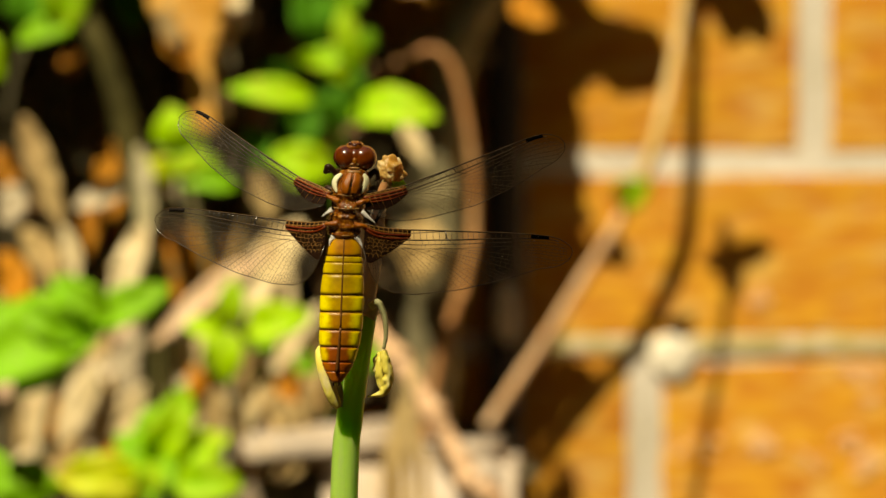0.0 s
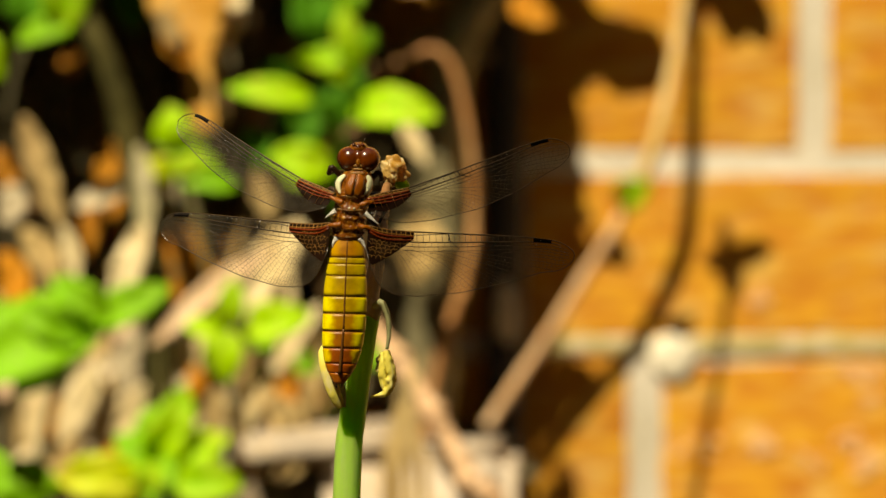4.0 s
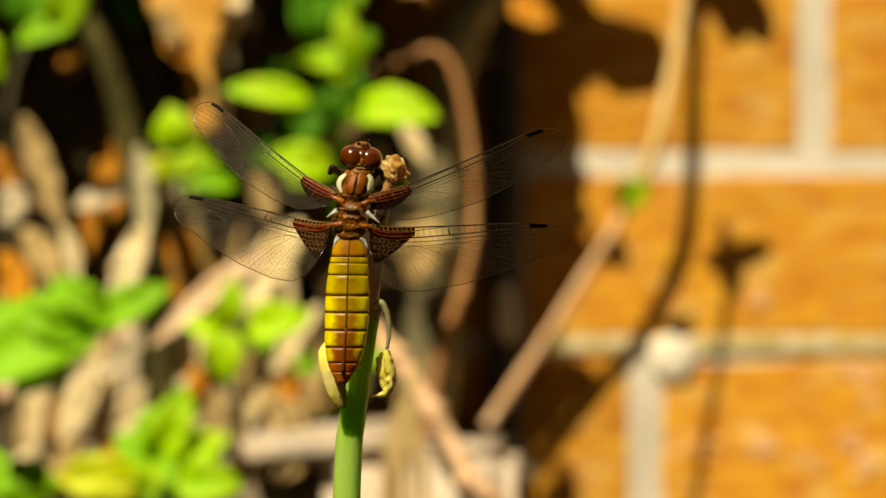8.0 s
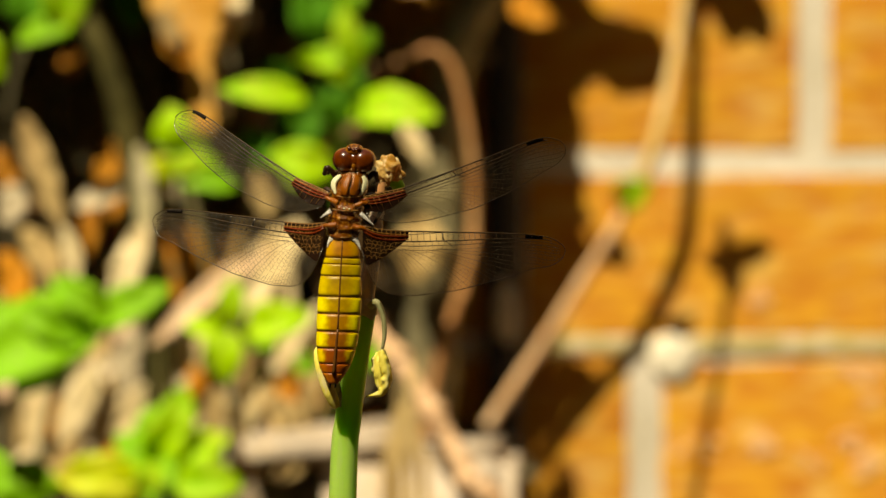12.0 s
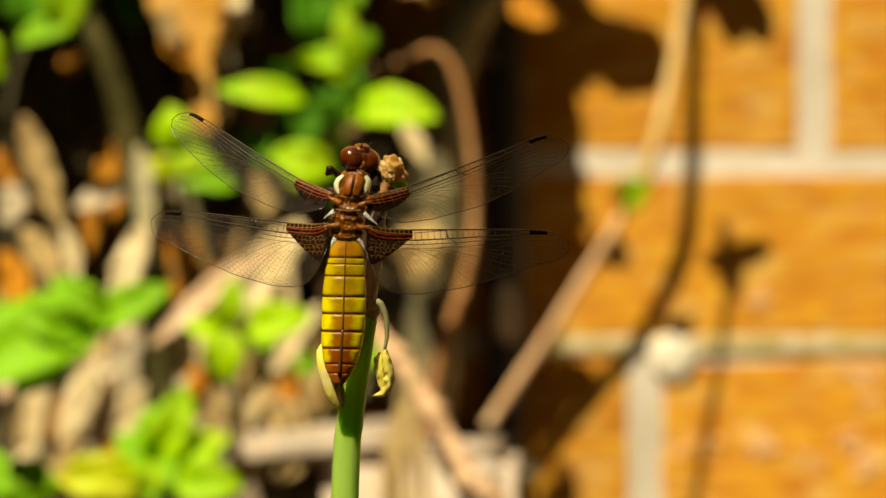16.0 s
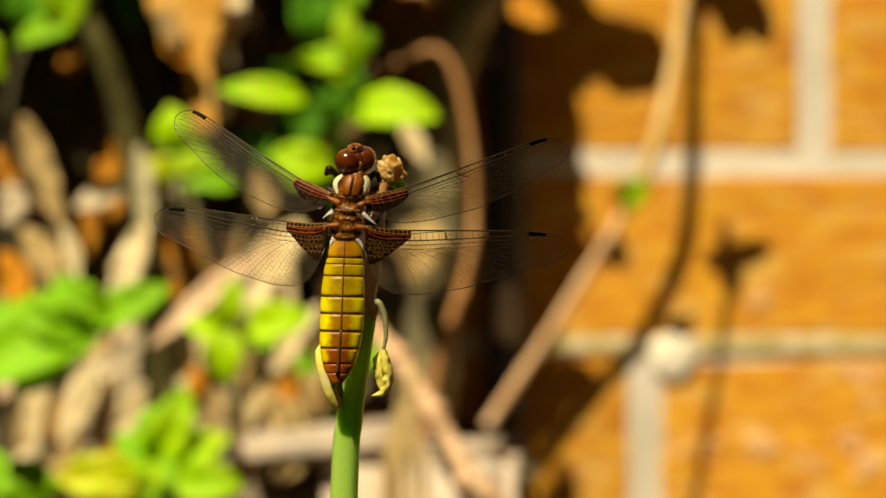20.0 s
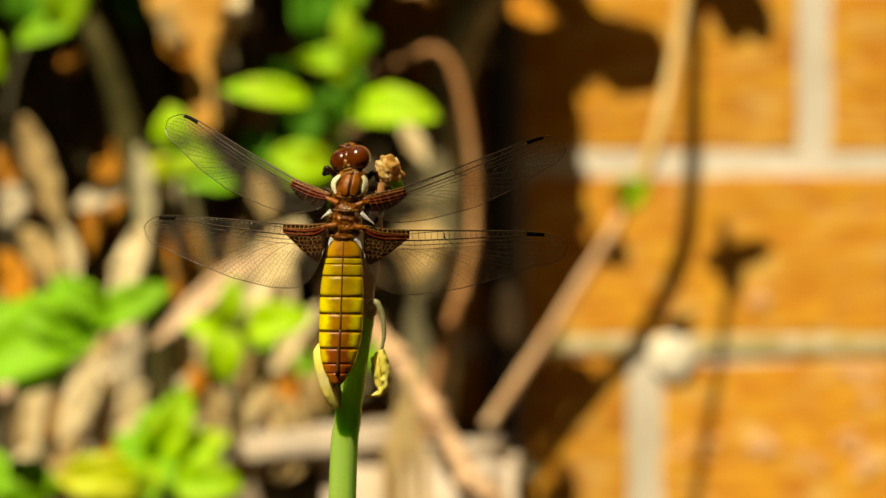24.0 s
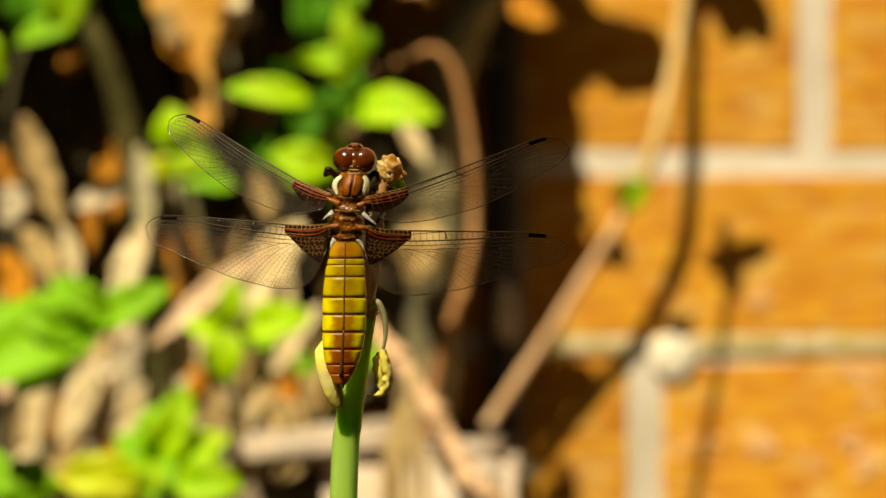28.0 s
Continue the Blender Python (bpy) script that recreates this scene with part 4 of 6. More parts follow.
tube(bm, spline([on_stem(p) for p in ((-0.0139, 0.645, 0.238), (-0.013, 0.645, 0.2395), (-0.0125, 0.645, 0.2408))], 4), (0.0016, 0.0013), 12, 0.4)
part("joint", bm, SHEATH, flower_stem)
bm = bmesh.new()
tube(bm, spline([on_stem(p) for p in ((-0.013, 0.643, 0.2398), (-0.0118, 0.642, 0.2405), (-0.0107, 0.642, 0.2382), (-0.0104, 0.642, 0.235), (-0.0108, 0.642, 0.2322))], 6), (0.0007, 0.0003), 10, 0.2)
part("pedicel", bm, PEDICEL, flower_stem, "thin arched green stalklet")
bm = bmesh.new()
ribbon(bm, spline([on_stem(p) for p in ((-0.0109, 0.642, 0.232), (-0.0103, 0.6415, 0.2295), (-0.01, 0.6415, 0.2268), (-0.011, 0.642, 0.2245), (-0.0137, 0.643, 0.2237))], 8),
       lambda u: 0.0022 * max(0.2, math.sin(math.pi * min(1, u * 0.93 + 0.12)) ** 0.6), (0.1, -1, 0.1), 0.0002, -0.5, 0.9, 6)
ribbon(bm, spline([on_stem(p) for p in ((-0.0113, 0.643, 0.2315), (-0.0118, 0.6425, 0.2295), (-0.0115, 0.6425, 0.2275), (-0.0113, 0.643, 0.2249))], 6),
       lambda u: 0.0016 * max(0.2, math.sin(math.pi * min(1, u * 0.9 + 0.1)) ** 0.6), (-0.4, -1, 0.1), 0.0002, 0.4, 0.9, 4)
part("withered_floret", bm, PETAL, flower_stem, "curled yellow withered floret")
bm = bmesh.new()
ribbon(bm, spline([on_stem(p) for p in ((-0.0209, 0.6425, 0.2348), (-0.0219, 0.641, 0.232), (-0.0214, 0.6405, 0.2285), (-0.0201, 0.6412, 0.2245), (-0.0189, 0.6425, 0.2217))], 8),
       lambda u: 0.0024 * float(np.interp(u, (0, 0.14, 0.24, 0.7, 0.9, 1), (0.18, 0.35, 0.95, 1.0, 0.85, 0.45))), (-0.3, -1, 0.8), 0.0002, -0.16, 0.10, 6)
part("withered_petal", bm, PETAL, flower_stem, "pale yellow dry petal")
bm = bmesh.new()
ribbon(bm, spline([on_stem(p) for p in ((-0.0194, 0.6445, 0.2269), (-0.0189, 0.645, 0.2244), (-0.0183, 0.6452, 0.2217))], 6),
       lambda u: 0.0016 * leaf_shape(u * 0.9 + 0.08), (0, -1, 0.15), 0.0002, -0.3, 0.4, 4)
part("withered_petal", bm, PEDICEL, flower_stem)
bm = bmesh.new()
bmesh.ops.create_uvsphere(bm, u_segments=64, v_segments=40, radius=1)
for v in bm.verts:
    q = v.co.copy()
    fold = abs(noise.noise(q * 1.9 + Vector((3, 1, 7)))) + 0.34 * abs(noise.noise(q * 3.1)) + 0.05 * abs(noise.noise(q * 8))
    q *= 0.80 + 0.30 * noise.noise(q * 1.3 + Vector((5, 2, 0))) + 0.46 * fold
    v.co = on_stem((-0.0098, 0.648, 0.2643)) + Vector((q.x * 0.0025, q.y * 0.0022, q.z * 0.0029))
part("flower_head", bm, WILTED, flower_stem, "shrivelled golden-brown flower head")
bm = bmesh.new()
egg(bm, on_stem((-0.0085, 0.6485, 0.2617)), (0.0017, 0.001, 0.0011), pose(0, 0, 0, 0, 25, 0), 12, 8, 0.3, 2)
part("seed_pod", bm, STEMGREEN, flower_stem)

# ---- dragonfly: x to its side, z to its head, its back to -y ----
dragonfly = thing("dragonfly", PERCH, "broad-bodied dragonfly, yellow abdomen, brown thorax, clear wings", "dragonfly")
MM = 0.001


def loft(bm, rows, sides=24, flat=0.0):
    """Rings from rows of (x, z, half width, half depth); y offset flat."""
    rings = []
    for x, z, w, d in rows:
        rings.append([bm.verts.new((MM * (x + w * math.cos(2 * math.pi * k / sides)), MM * (flat + d * math.sin(2 * math.pi * k / sides)), MM * z)) for k in range(sides)])
    for a, b in zip(rings, rings[1:]):
        for k in range(sides):
            bm.faces.new((a[k], a[(k + 1) % sides], b[(k + 1) % sides], b[k]))
    bm.faces.new(rings[0])
    bm.faces.new(rings[-1][::-1])


BACK = ((0.45, 1.95, 1.25, 0.95), (-1.25, 2.25, 0.8, 0.65), (2.05, 2.1, 0.8, 0.65), (0.2, -0.15, 1.7, 0.75), (-2.0, 0.5, 0.7, 0.9), (2.2, 0.4, 0.7, 0.9), (0.0, -1.75, 1.3, 1.0),
        (-1.85, -1.55, 0.8, 0.85), (1.85, -1.6, 0.8, 0.85), (-0.2, -3.3, 1.3, 0.55), (-1.75, -3.0, 0.6, 0.55), (1.5, -3.1, 0.6, 0.55), (0.7, 5.0, 2.6, 1.9))
bm = bmesh.new()
shape = ((1.2, 7.9, 1.2, 1.6), (1.15, 7.3, 2.4, 2.6), (0.9, 6.0, 3.0, 3.4), (0.6, 4.2, 3.1, 3.7), (0.3, 2.9, 2.6, 3.5), (0.2, 2.3, 2.6, 3.4), (0.15, 1.0, 2.9, 3.5), (0.0, -0.6, 2.8, 3.4), (-0.1, -2.2, 3.0, 3.2), (-0.3, -3.6, 2.6, 2.8), (-0.6, -4.6, 1.8, 2.0))
levels = [7.9 - 12.5 * k / 84 for k in range(85)]
loft(bm, [tuple(float(np.interp(-z, [-r[1] for r in shape], [r[c] for r in shape])) if c != 1 else z for c in range(4)) for z in levels], 72, 0.6)
bm.normal_update()
for v in bm.verts:
    if v.co.y < 0:
        x, z = v.co.x / MM, v.co.z / MM
        # domed sclerites that meet in creases
        dome = max(1 - ((x - a) / w) ** 2 - ((z - b) / h) ** 2 for a, b, w, h in BACK)
        v.co += v.normal * MM * (0.30 * max(-0.9, dome) + 0.10 * noise.noise(Vector((x * 2.2, z * 2.2, 1.0))) + 0.06 * noise.noise(Vector((x * 5, z * 5, 4.0))))
thorax = part("thorax", bm, CHITIN, dragonfly, "rusty brown furry thorax")
for side, pts in ((-1, ((-1.0, -1.75, 6.9), (-2.05, -1.72, 5.9), (-2.25, -1.75, 4.9), (-1.75, -2.0, 3.5))), (1, ((2.9, -1.75, 6.9), (3.45, -1.72, 5.9), (3.25, -1.8, 4.7), (2.5, -2.0, 3.4)))):
    bm = bmesh.new()
    ribbon(bm, spline([Vector(p) * MM for p in pts], 6), lambda u: 1.1 * MM * max(0.15, math.sin(math.pi * min(1, u * 0.9 + 0.08)) ** 0.6), (side * 0.75, -1, 0), 0.0003, -0.12, 0.05, 6)
    part("shoulder_stripe", bm, CREAM, thorax, "cream shoulder stripe")
bm = bmesh.new()
tube(bm, spline([Vector((0.5 * MM, -3.2 * MM, 3.0 * MM)), Vector((0.75 * MM, -3.15 * MM, 4.6 * MM)), Vector((1.05 * MM, -2.6 * MM, 6.6 * MM))], 5), 0.00005, 8)
part("ridge", bm, UMBER, thorax)
for x, z, w in ((-0.15, 1.0, 0.2), (0.75, 0.98, 0.2)):
    bm = bmesh.new()
    egg(bm, (x * MM, -2.98 * MM, z * MM), (w * MM, 0.2 * MM, w * 0.75 * MM), None, 10, 8, 0.3, 2)
    part("knob", bm, CREAM, thorax, "small pale knob")
# two smooth panels on the front of the thorax, parted by the ridge
for side in (-1, 1):
    bm = bmesh.new()
    ribbon(bm, spline([Vector(p) * MM for p in ((1.15 + side * 0.72, -2.0, 7.1), (0.85 + side * 0.95, -2.95, 5.6), (0.6 + side * 0.95, -3.2, 4.3), (0.5 + side * 0.85, -3.08, 3.35))], 6),
           lambda u: 1.55 * MM * max(0.55, math.sin(math.pi * (0.18 + 0.62 * u)) ** 0.5), (side * 0.42, -1, 0.15), 0.0002, -0.10, 0.0, 6)
    part("front_panel", bm, RUSSET, thorax)
for a, b in (((-1.6, 3.2), (2.4, 3.2)), ((-2.2, 0.85), (2.3, 0.8)), ((-1.9, -3.9), (1.5, -3.9))):
    bm = bmesh.new()
    near, deep = (-1.3, -2.0) if a[1] < -3 else (-2.5, -3.0)
    tube(bm, spline([Vector((a[0] * MM, near * MM, a[1] * MM)), Vector(((a[0] + b[0]) / 2 * MM, deep * MM, (a[1] + b[1]) / 2 * MM - 0.0002)), Vector((b[0] * MM, near * MM, b[1] * MM))], 5), 0.00010, 8, 0.8)
    part("seam", bm, NAPE, thorax)
for side, cx, za, zb in ((-1, -1.4, 1.9, 2.9), (1, 1.7, 1.6, 2.3), (-1, -1.5, -2.0, -2.1), (1, 1.5, -2.1, -2.4)):
    bm = bmesh.new()
    tube(bm, spline([Vector((cx * MM, -1.9 * MM, za * MM)), Vector(((cx + side * 1.0) * MM, -2.0 * MM, (za + zb) / 2 * MM)), Vector(((cx + side * 2.2) * MM, -1.7 * MM, zb * MM))], 5), (0.00065, 0.0003), 10, 0.5)
    part("wing_hinge", bm, RUSSET, thorax)
for pts, w in ((((-2.5, 0.5), (-3.3, 0.0), (-4.3, -0.8)), 1.0), (((2.7, 0.3), (3.8, -0.6), (5.2, -1.7)), 0.95), (((-2.2, -4.3), (-2.7, -5.0), (-2.9, -6.0)), 1.0), (((1.9, -4.2), (2.5, -5.1), (3.0, -6.2)), 1.0)):
    bm = bmesh.new()
    ribbon(bm, spline([Vector((x * MM, (-1.9 if pts[0][1] > 0 else -1.15 + 0.12 * k) * MM, z * MM)) for k, (x, z) in enumerate(pts)], 6), lambda u: 1.05 * w * MM * (1 - 0.92 * u), (0, -1, 0.2), 0.00018, -0.15, 0.2, 4)
    part("pale_patch", bm, SILVER, thorax, "silvery white wing-root membrane")

bm = bmesh.new()
rnd = random.Random(8)
for k in range(700):
    a, z = rnd.uniform(math.pi * 0.95, math.pi * 2.05), rnd.uniform(-4.0, 7.6)
    w = float(np.interp(z, (-4.6, -2, 2.5, 4.5, 7.6), (2.0, 3.0, 2.55, 3.1, 2.0)))
    d = float(np.interp(z, (-4.6, -2, 2.5, 4.5, 7.6), (2.1, 3.2, 3.4, 3.8, 2.2)))
    x0 = float(np.interp(z, (-4.6, 2, 7.6), (-0.6, 0.2, 1.2)))
    p = Vector((x0 + w * math.cos(a), 0.6 + d * math.sin(a), z))
    out = Vector((math.cos(a), 0.8 * math.sin(a), rnd.uniform(-0.3, 0.5)))
    tube(bm, [p * MM, (p + out * rnd.uniform(0.3, 0.75)) * MM], (0.000028, 0.000008), 3)
tagged(part("fur", bm, GOLDHAIR, thorax, "short amber hairs"), kind="stuff")

# head, which turns on its neck
head = new("head")
head.parent = dragonfly
head.location = (1.15 * MM, 0.3 * MM, 7.6 * MM)
bm = bmesh.new()
egg(bm, (0.1 * MM, 0.4 * MM, 2.0 * MM), (2.3 * MM, 2.2 * MM, 1.7 * MM), None, 20, 14)
part("head_capsule", bm, CHITIN, head)
for side in (-1, 1):
    bm = bmesh.new()
    egg(bm, ((0.1 + side * 1.45) * MM, -0.35 * MM, 2.15 * MM), (2.42 * MM, 2.3 * MM, 2.25 * MM), pose(0, 0, 0, 0, side * -22, side * 12), 32, 22)
    part("eye", bm, EYESKIN, head, "large glossy chestnut compound eye")
bm = bmesh.new()
egg(bm, (0.1 * MM, -0.75 * MM, 2.35 * MM), (1.5 * MM, 1.78 * MM, 1.75 * MM), None, 20, 14)
part("eye_bridge", bm, EYESKIN, head)
bm = bmesh.new()
egg(bm, (0.0, -0.5 * MM, 4.1 * MM), (1.7 * MM, 1.5 * MM, 1.1 * MM), None, 18, 12, 0.12, 2)
part("face", bm, CHITIN, head, "chestnut brown face")
for x, z, rr in ((-0.75, 4.65, 0.42), (0.75, 4.65, 0.42), (0.0, 4.35, 0.55)):
    bm = bmesh.new()
    egg(bm, (x * MM, -1.6 * MM, z * MM), (rr * MM, rr * 0.8 * MM, rr * 0.7 * MM), None, 10, 8)
    part("brow", bm, EYESKIN, head)
bm = bmesh.new()
egg(bm, (0.1 * MM, -2.35 * MM, 1.5 * MM), (0.42 * MM, 0.35 * MM, 0.75 * MM), None, 12, 8, 0.15, 2)
part("crown_plate", bm, CHITIN, head)
bm = bmesh.new()
egg(bm, (0.1 * MM, -1.3 * MM, -0.05 * MM), (1.6 * MM, 0.9 * MM, 0.4 * MM), None, 16, 8, 0.1, 2)
part("collar", bm, AMBER, head)
for z, y, w, h in ((0.95, -2.05, 0.95, 0.34), (0.30, -2.0, 1.05, 0.30), (-0.45, -2.15, 1.35, 0.42), (-1.15, -2.2, 1.25, 0.34)):
    bm = bmesh.new()
    egg(bm, (0.05 * MM, y * MM, z * MM), (w * MM, 0.42 * MM, h * MM), None, 16, 8, 0.1, 2)
    part("nape_band", bm, NAPE, head, "tan band behind the eyes")
bm = bmesh.new()
tube(bm, [Vector(p) * MM for p in ((0.1, 0.3, 0.3), (0.0, 0.4, -0.9))], (0.0012, 0.0014), 14)
part("neck", bm, CHITIN, head)
for side in (-1, 1):
    bm = bmesh.new()
    tube(bm, spline([Vector(p) * MM for p in ((side * 0.5, -1.4, 4.6), (side * 0.9, -1.7, 5.3), (side * 1.3, -1.6, 6.0))], 4), (0.00012, 0.00004), 6)
    part("feeler", bm, UMBER, head)

# abdomen: plates over a dark core
EDGES = ((-4.1, -7.68), (-7.78, -8.72), (-8.87, -10.85), (-11.0, -14.5), (-14.68, -17.5), (-17.7, -20.65), (-20.85, -23.65), (-23.85, -26.4), (-26.55, -28.1), (-28.2, -29.9))


def half_width(z):
    return float(np.interp(-z, (4, 6, 9, 12, 14.5, 17.5, 20.7, 23.6, 26.4, 28.1, 30.2), (2.35, 3.0, 3.45, 3.68, 3.88, 3.88, 3.8, 3.55, 2.9, 2.15, 0.8)))


def axis_x(z):
    return float(np.interp(-z, (4, 10, 20, 30), (-0.25, -0.38, -0.52, -1.1)))


OLIVE, LEMON = (0.46, 0.28, 0.006), (0.68, 0.51, 0.012)
PLATE_TONES = (((0.46, 0.18, 0.005), (0.58, 0.30, 0.008), (0.2, 0.9)), (OLIVE, LEMON, (0.25, 1.0)), (OLIVE, LEMON, (0.25, 1.0)), (OLIVE, LEMON, (0.25, 0.92)),
               ((0.48, 0.29, 0.006), (0.92, 0.80, 0.018), (0.30, 0.86)), ((0.45, 0.20, 0.005), (0.95, 0.84, 0.020), (0.30, 0.78)), ((0.40, 0.13, 0.005), (0.95, 0.82, 0.020), (0.32, 0.76)),
               ((0.34, 0.075, 0.004), (0.92, 0.66, 0.016), (0.42, 0.84)), ((0.38, 0.075, 0.004), (0.52, 0.16, 0.006), (0.4, 0.9)), ((0.46, 0.12, 0.008), (0.52, 0.17, 0.010), (0.4, 0.9)))
abdomen = new("abdomen")
abdomen.parent = dragonfly
bm = bmesh.new()
loft(bm, [(axis_x(z), z, half_width(z) * 0.975, half_width(z) * 0.49 + 0.535) for z in [-3.8 - 0.75 * k for k in range(36)]], 24, 0.2)
part("core", bm, SEAM, abdomen, "dark seams between the plates")
for k, (za, zb) in enumerate(EDGES):
    za, zb = za + 0.03, zb - 0.03
    bm = bmesh.new()
    rows = []
    for i in range(7):
        u = i / 6
        z = za + (zb - za) * u
        bulge = 1 + 0.012 * math.sin(math.pi * u) - 0.012 * (abs(2 * u - 1) ** 8)
        rows.append((axis_x(z), z, half_width(z) * bulge, (half_width(z) * 0.50 + 0.55) * bulge))
    loft(bm, rows, 32, 0.2)
    centre, flank, reach = PLATE_TONES[k]
    zm = (za + zb) / 2
    part("plate", bm, plate_skin("abdomen_plate", centre, flank, axis_x(zm) * MM, half_width(zm) * MM, za * MM, zb * MM, reach), abdomen)
for k, (za, zb) in enumerate(EDGES[5:8]):
    for side in (-1, 1):
        bm = bmesh.new()
        wide = 34 - 5 * k
        g = []
        for i in range(7):
            v = 2 * i / 6 - 1
            z = (za + zb) / 2 + (za - zb) * 0.40 * v
            inset = 0.5 * wide * (1 - (1 - v ** 4) ** 0.5)
            row = []
            for j in range(6):
                ang = radians(10 + inset * 0.3 + (wide - inset) * j / 5)
                lift = 1.003 + 0.008 * (1 - abs(v) ** 3) * math.sin(math.pi * j / 5)
                row.append(bm.verts.new(((axis_x(z) + side * half_width(z) * lift * math.cos(ang)) * MM, (0.2 - (half_width(z) * 0.50 + 0.55) * lift * math.sin(ang)) * MM, z * MM)))
            g.append(row)
        for i in range(6):
            for j in range(5):
                bm.faces.new((g[i][j], g[i + 1][j], g[i + 1][j + 1], g[i][j + 1]))
        part("side_spot", bm, SPOT, abdomen, "bright yellow side spot")
bm = bmesh.new()
mid = [Vector((axis_x(z) * MM, (0.2 - (half_width(z) * 0.50 + 0.55)) * MM, z * MM)) for z in [-4.3 - 0.8 * k for k in range(31)]]
tube(bm, mid[:21], (0.00010, 0.00017), 8)
tube(bm, mid[20:], (0.00017, 0.00034), 8)
part("midline", bm, SEAM, abdomen, "dark line along the back")
for side in (-1, 1):
    bm = bmesh.new()
    tube(bm, [Vector(p) * MM for p in ((-1.05 + side * 0.35, -0.3, -29.6), (-1.1 + side * 0.5, -0.3, -30.2), (-1.15 + side * 0.45, -0.2, -30.7))], (0.00028, 0.00012), 8)
    part("tail_tip", bm, UMBER, abdomen)

# legs, folded about the stalk
for k, pts in enumerate(((( -1.6, 1.6, 6.4), (-3.4, -0.4, 8.2), (-3.9, 0.6, 7.2), (-1.0, 5.5, 7.5), (3.6, 7.4, 5.0)),
                         ((3.4, 1.6, 6.2), (4.9, 0.2, 7.6), (5.4, 1.6, 6.4), (5.3, 5.0, 6.0), (5.2, 7.6, 4.4)),
                         ((-1.8, 2.6, 3.4), (-3.8, 4.2, 4.4), (-2.0, 6.5, 1.5), (1.2, 8.2, -1.0), (3.4, 8.6, -2.2)),
                         ((2.8, 2.6, 3.2), (5.2, 4.0, 3.6), (6.2, 6.4, 1.0), (5.2, 8.2, -1.0), (4.6, 8.6, -2.2)),
                         ((-1.8, 2.8, 0.4), (-3.2, 5.0, -2.0), (-1.0, 7.0, -5.0), (1.4, 8.0, -8.4), (2.8, 7.9, -9.6)),
                         ((2.4, 2.8, 0.4), (4.8, 4.8, -2.2), (5.6, 7.0, -5.2), (4.4, 8.2, -8.4), (4.0, 8.4, -9.6)))):
    bm = bmesh.new()
    v = [Vector(p) * MM for p in pts]
    tube(bm, spline(v[:3], 4), (0.0006, 0.0004), 8)
    tube(bm, spline(v[2:], 4), (0.00038, 0.00014), 8)
    egg(bm, v[2], (0.00048, 0.00048, 0.00048), None, 8, 6)
    for i in range(8):
        p = v[2].lerp(v[3], 0.1 + 0.11 * i)
        tube(bm, [p, p + Vector((0.0007 * (-1) ** i, -0.0002, -0.0004))], (0.00006, 0.00002), 4)
    part("leg", bm, UMBER, dragonfly, "thin dark bristly leg")

# wings: span runs along the line from root to the dark edge mark, chord away from the leading edge
FORE_L, HIND_L = 33.5, 31.5


def wing_tip(s0, c0, reach, drop, n=9):
    """Points of a quarter ellipse that rounds the tip."""
    return tuple((s0 + reach * math.sin(math.pi / 2 * k / n), c0 + drop * math.cos(math.pi / 2 * k / n)) for k in range(n + 1))


FORE = (((0, -0.9), (3, -0.6), (8, 0.1), (17, 0.15), (26, 0.0), (31, -0.1)) + wing_tip(33.6, 3.2, 4.4, -3.25),
        ((0, 1.9), (2, 3.9), (4.5, 5.5), (10, 6.9), (19, 7.8), (26.3, 7.2), (31, 6.3)) + wing_tip(33.6, 3.2, 4.4, 2.55))
HIND = (((0, -0.4), (3, 0.1), (8, 0.2), (16, 0.0), (25, -0.2), (30, -0.2)) + wing_tip(32.0, 2.6, 4.3, -2.7),
        ((0, 4.0), (0.8, 7.0), (2.3, 9.8), (5, 11.4), (9.8, 11.6), (17.8, 10.3), (25.7, 8.0), (30, 6.5)) + wing_tip(32.0, 2.6, 4.3, 3.1))


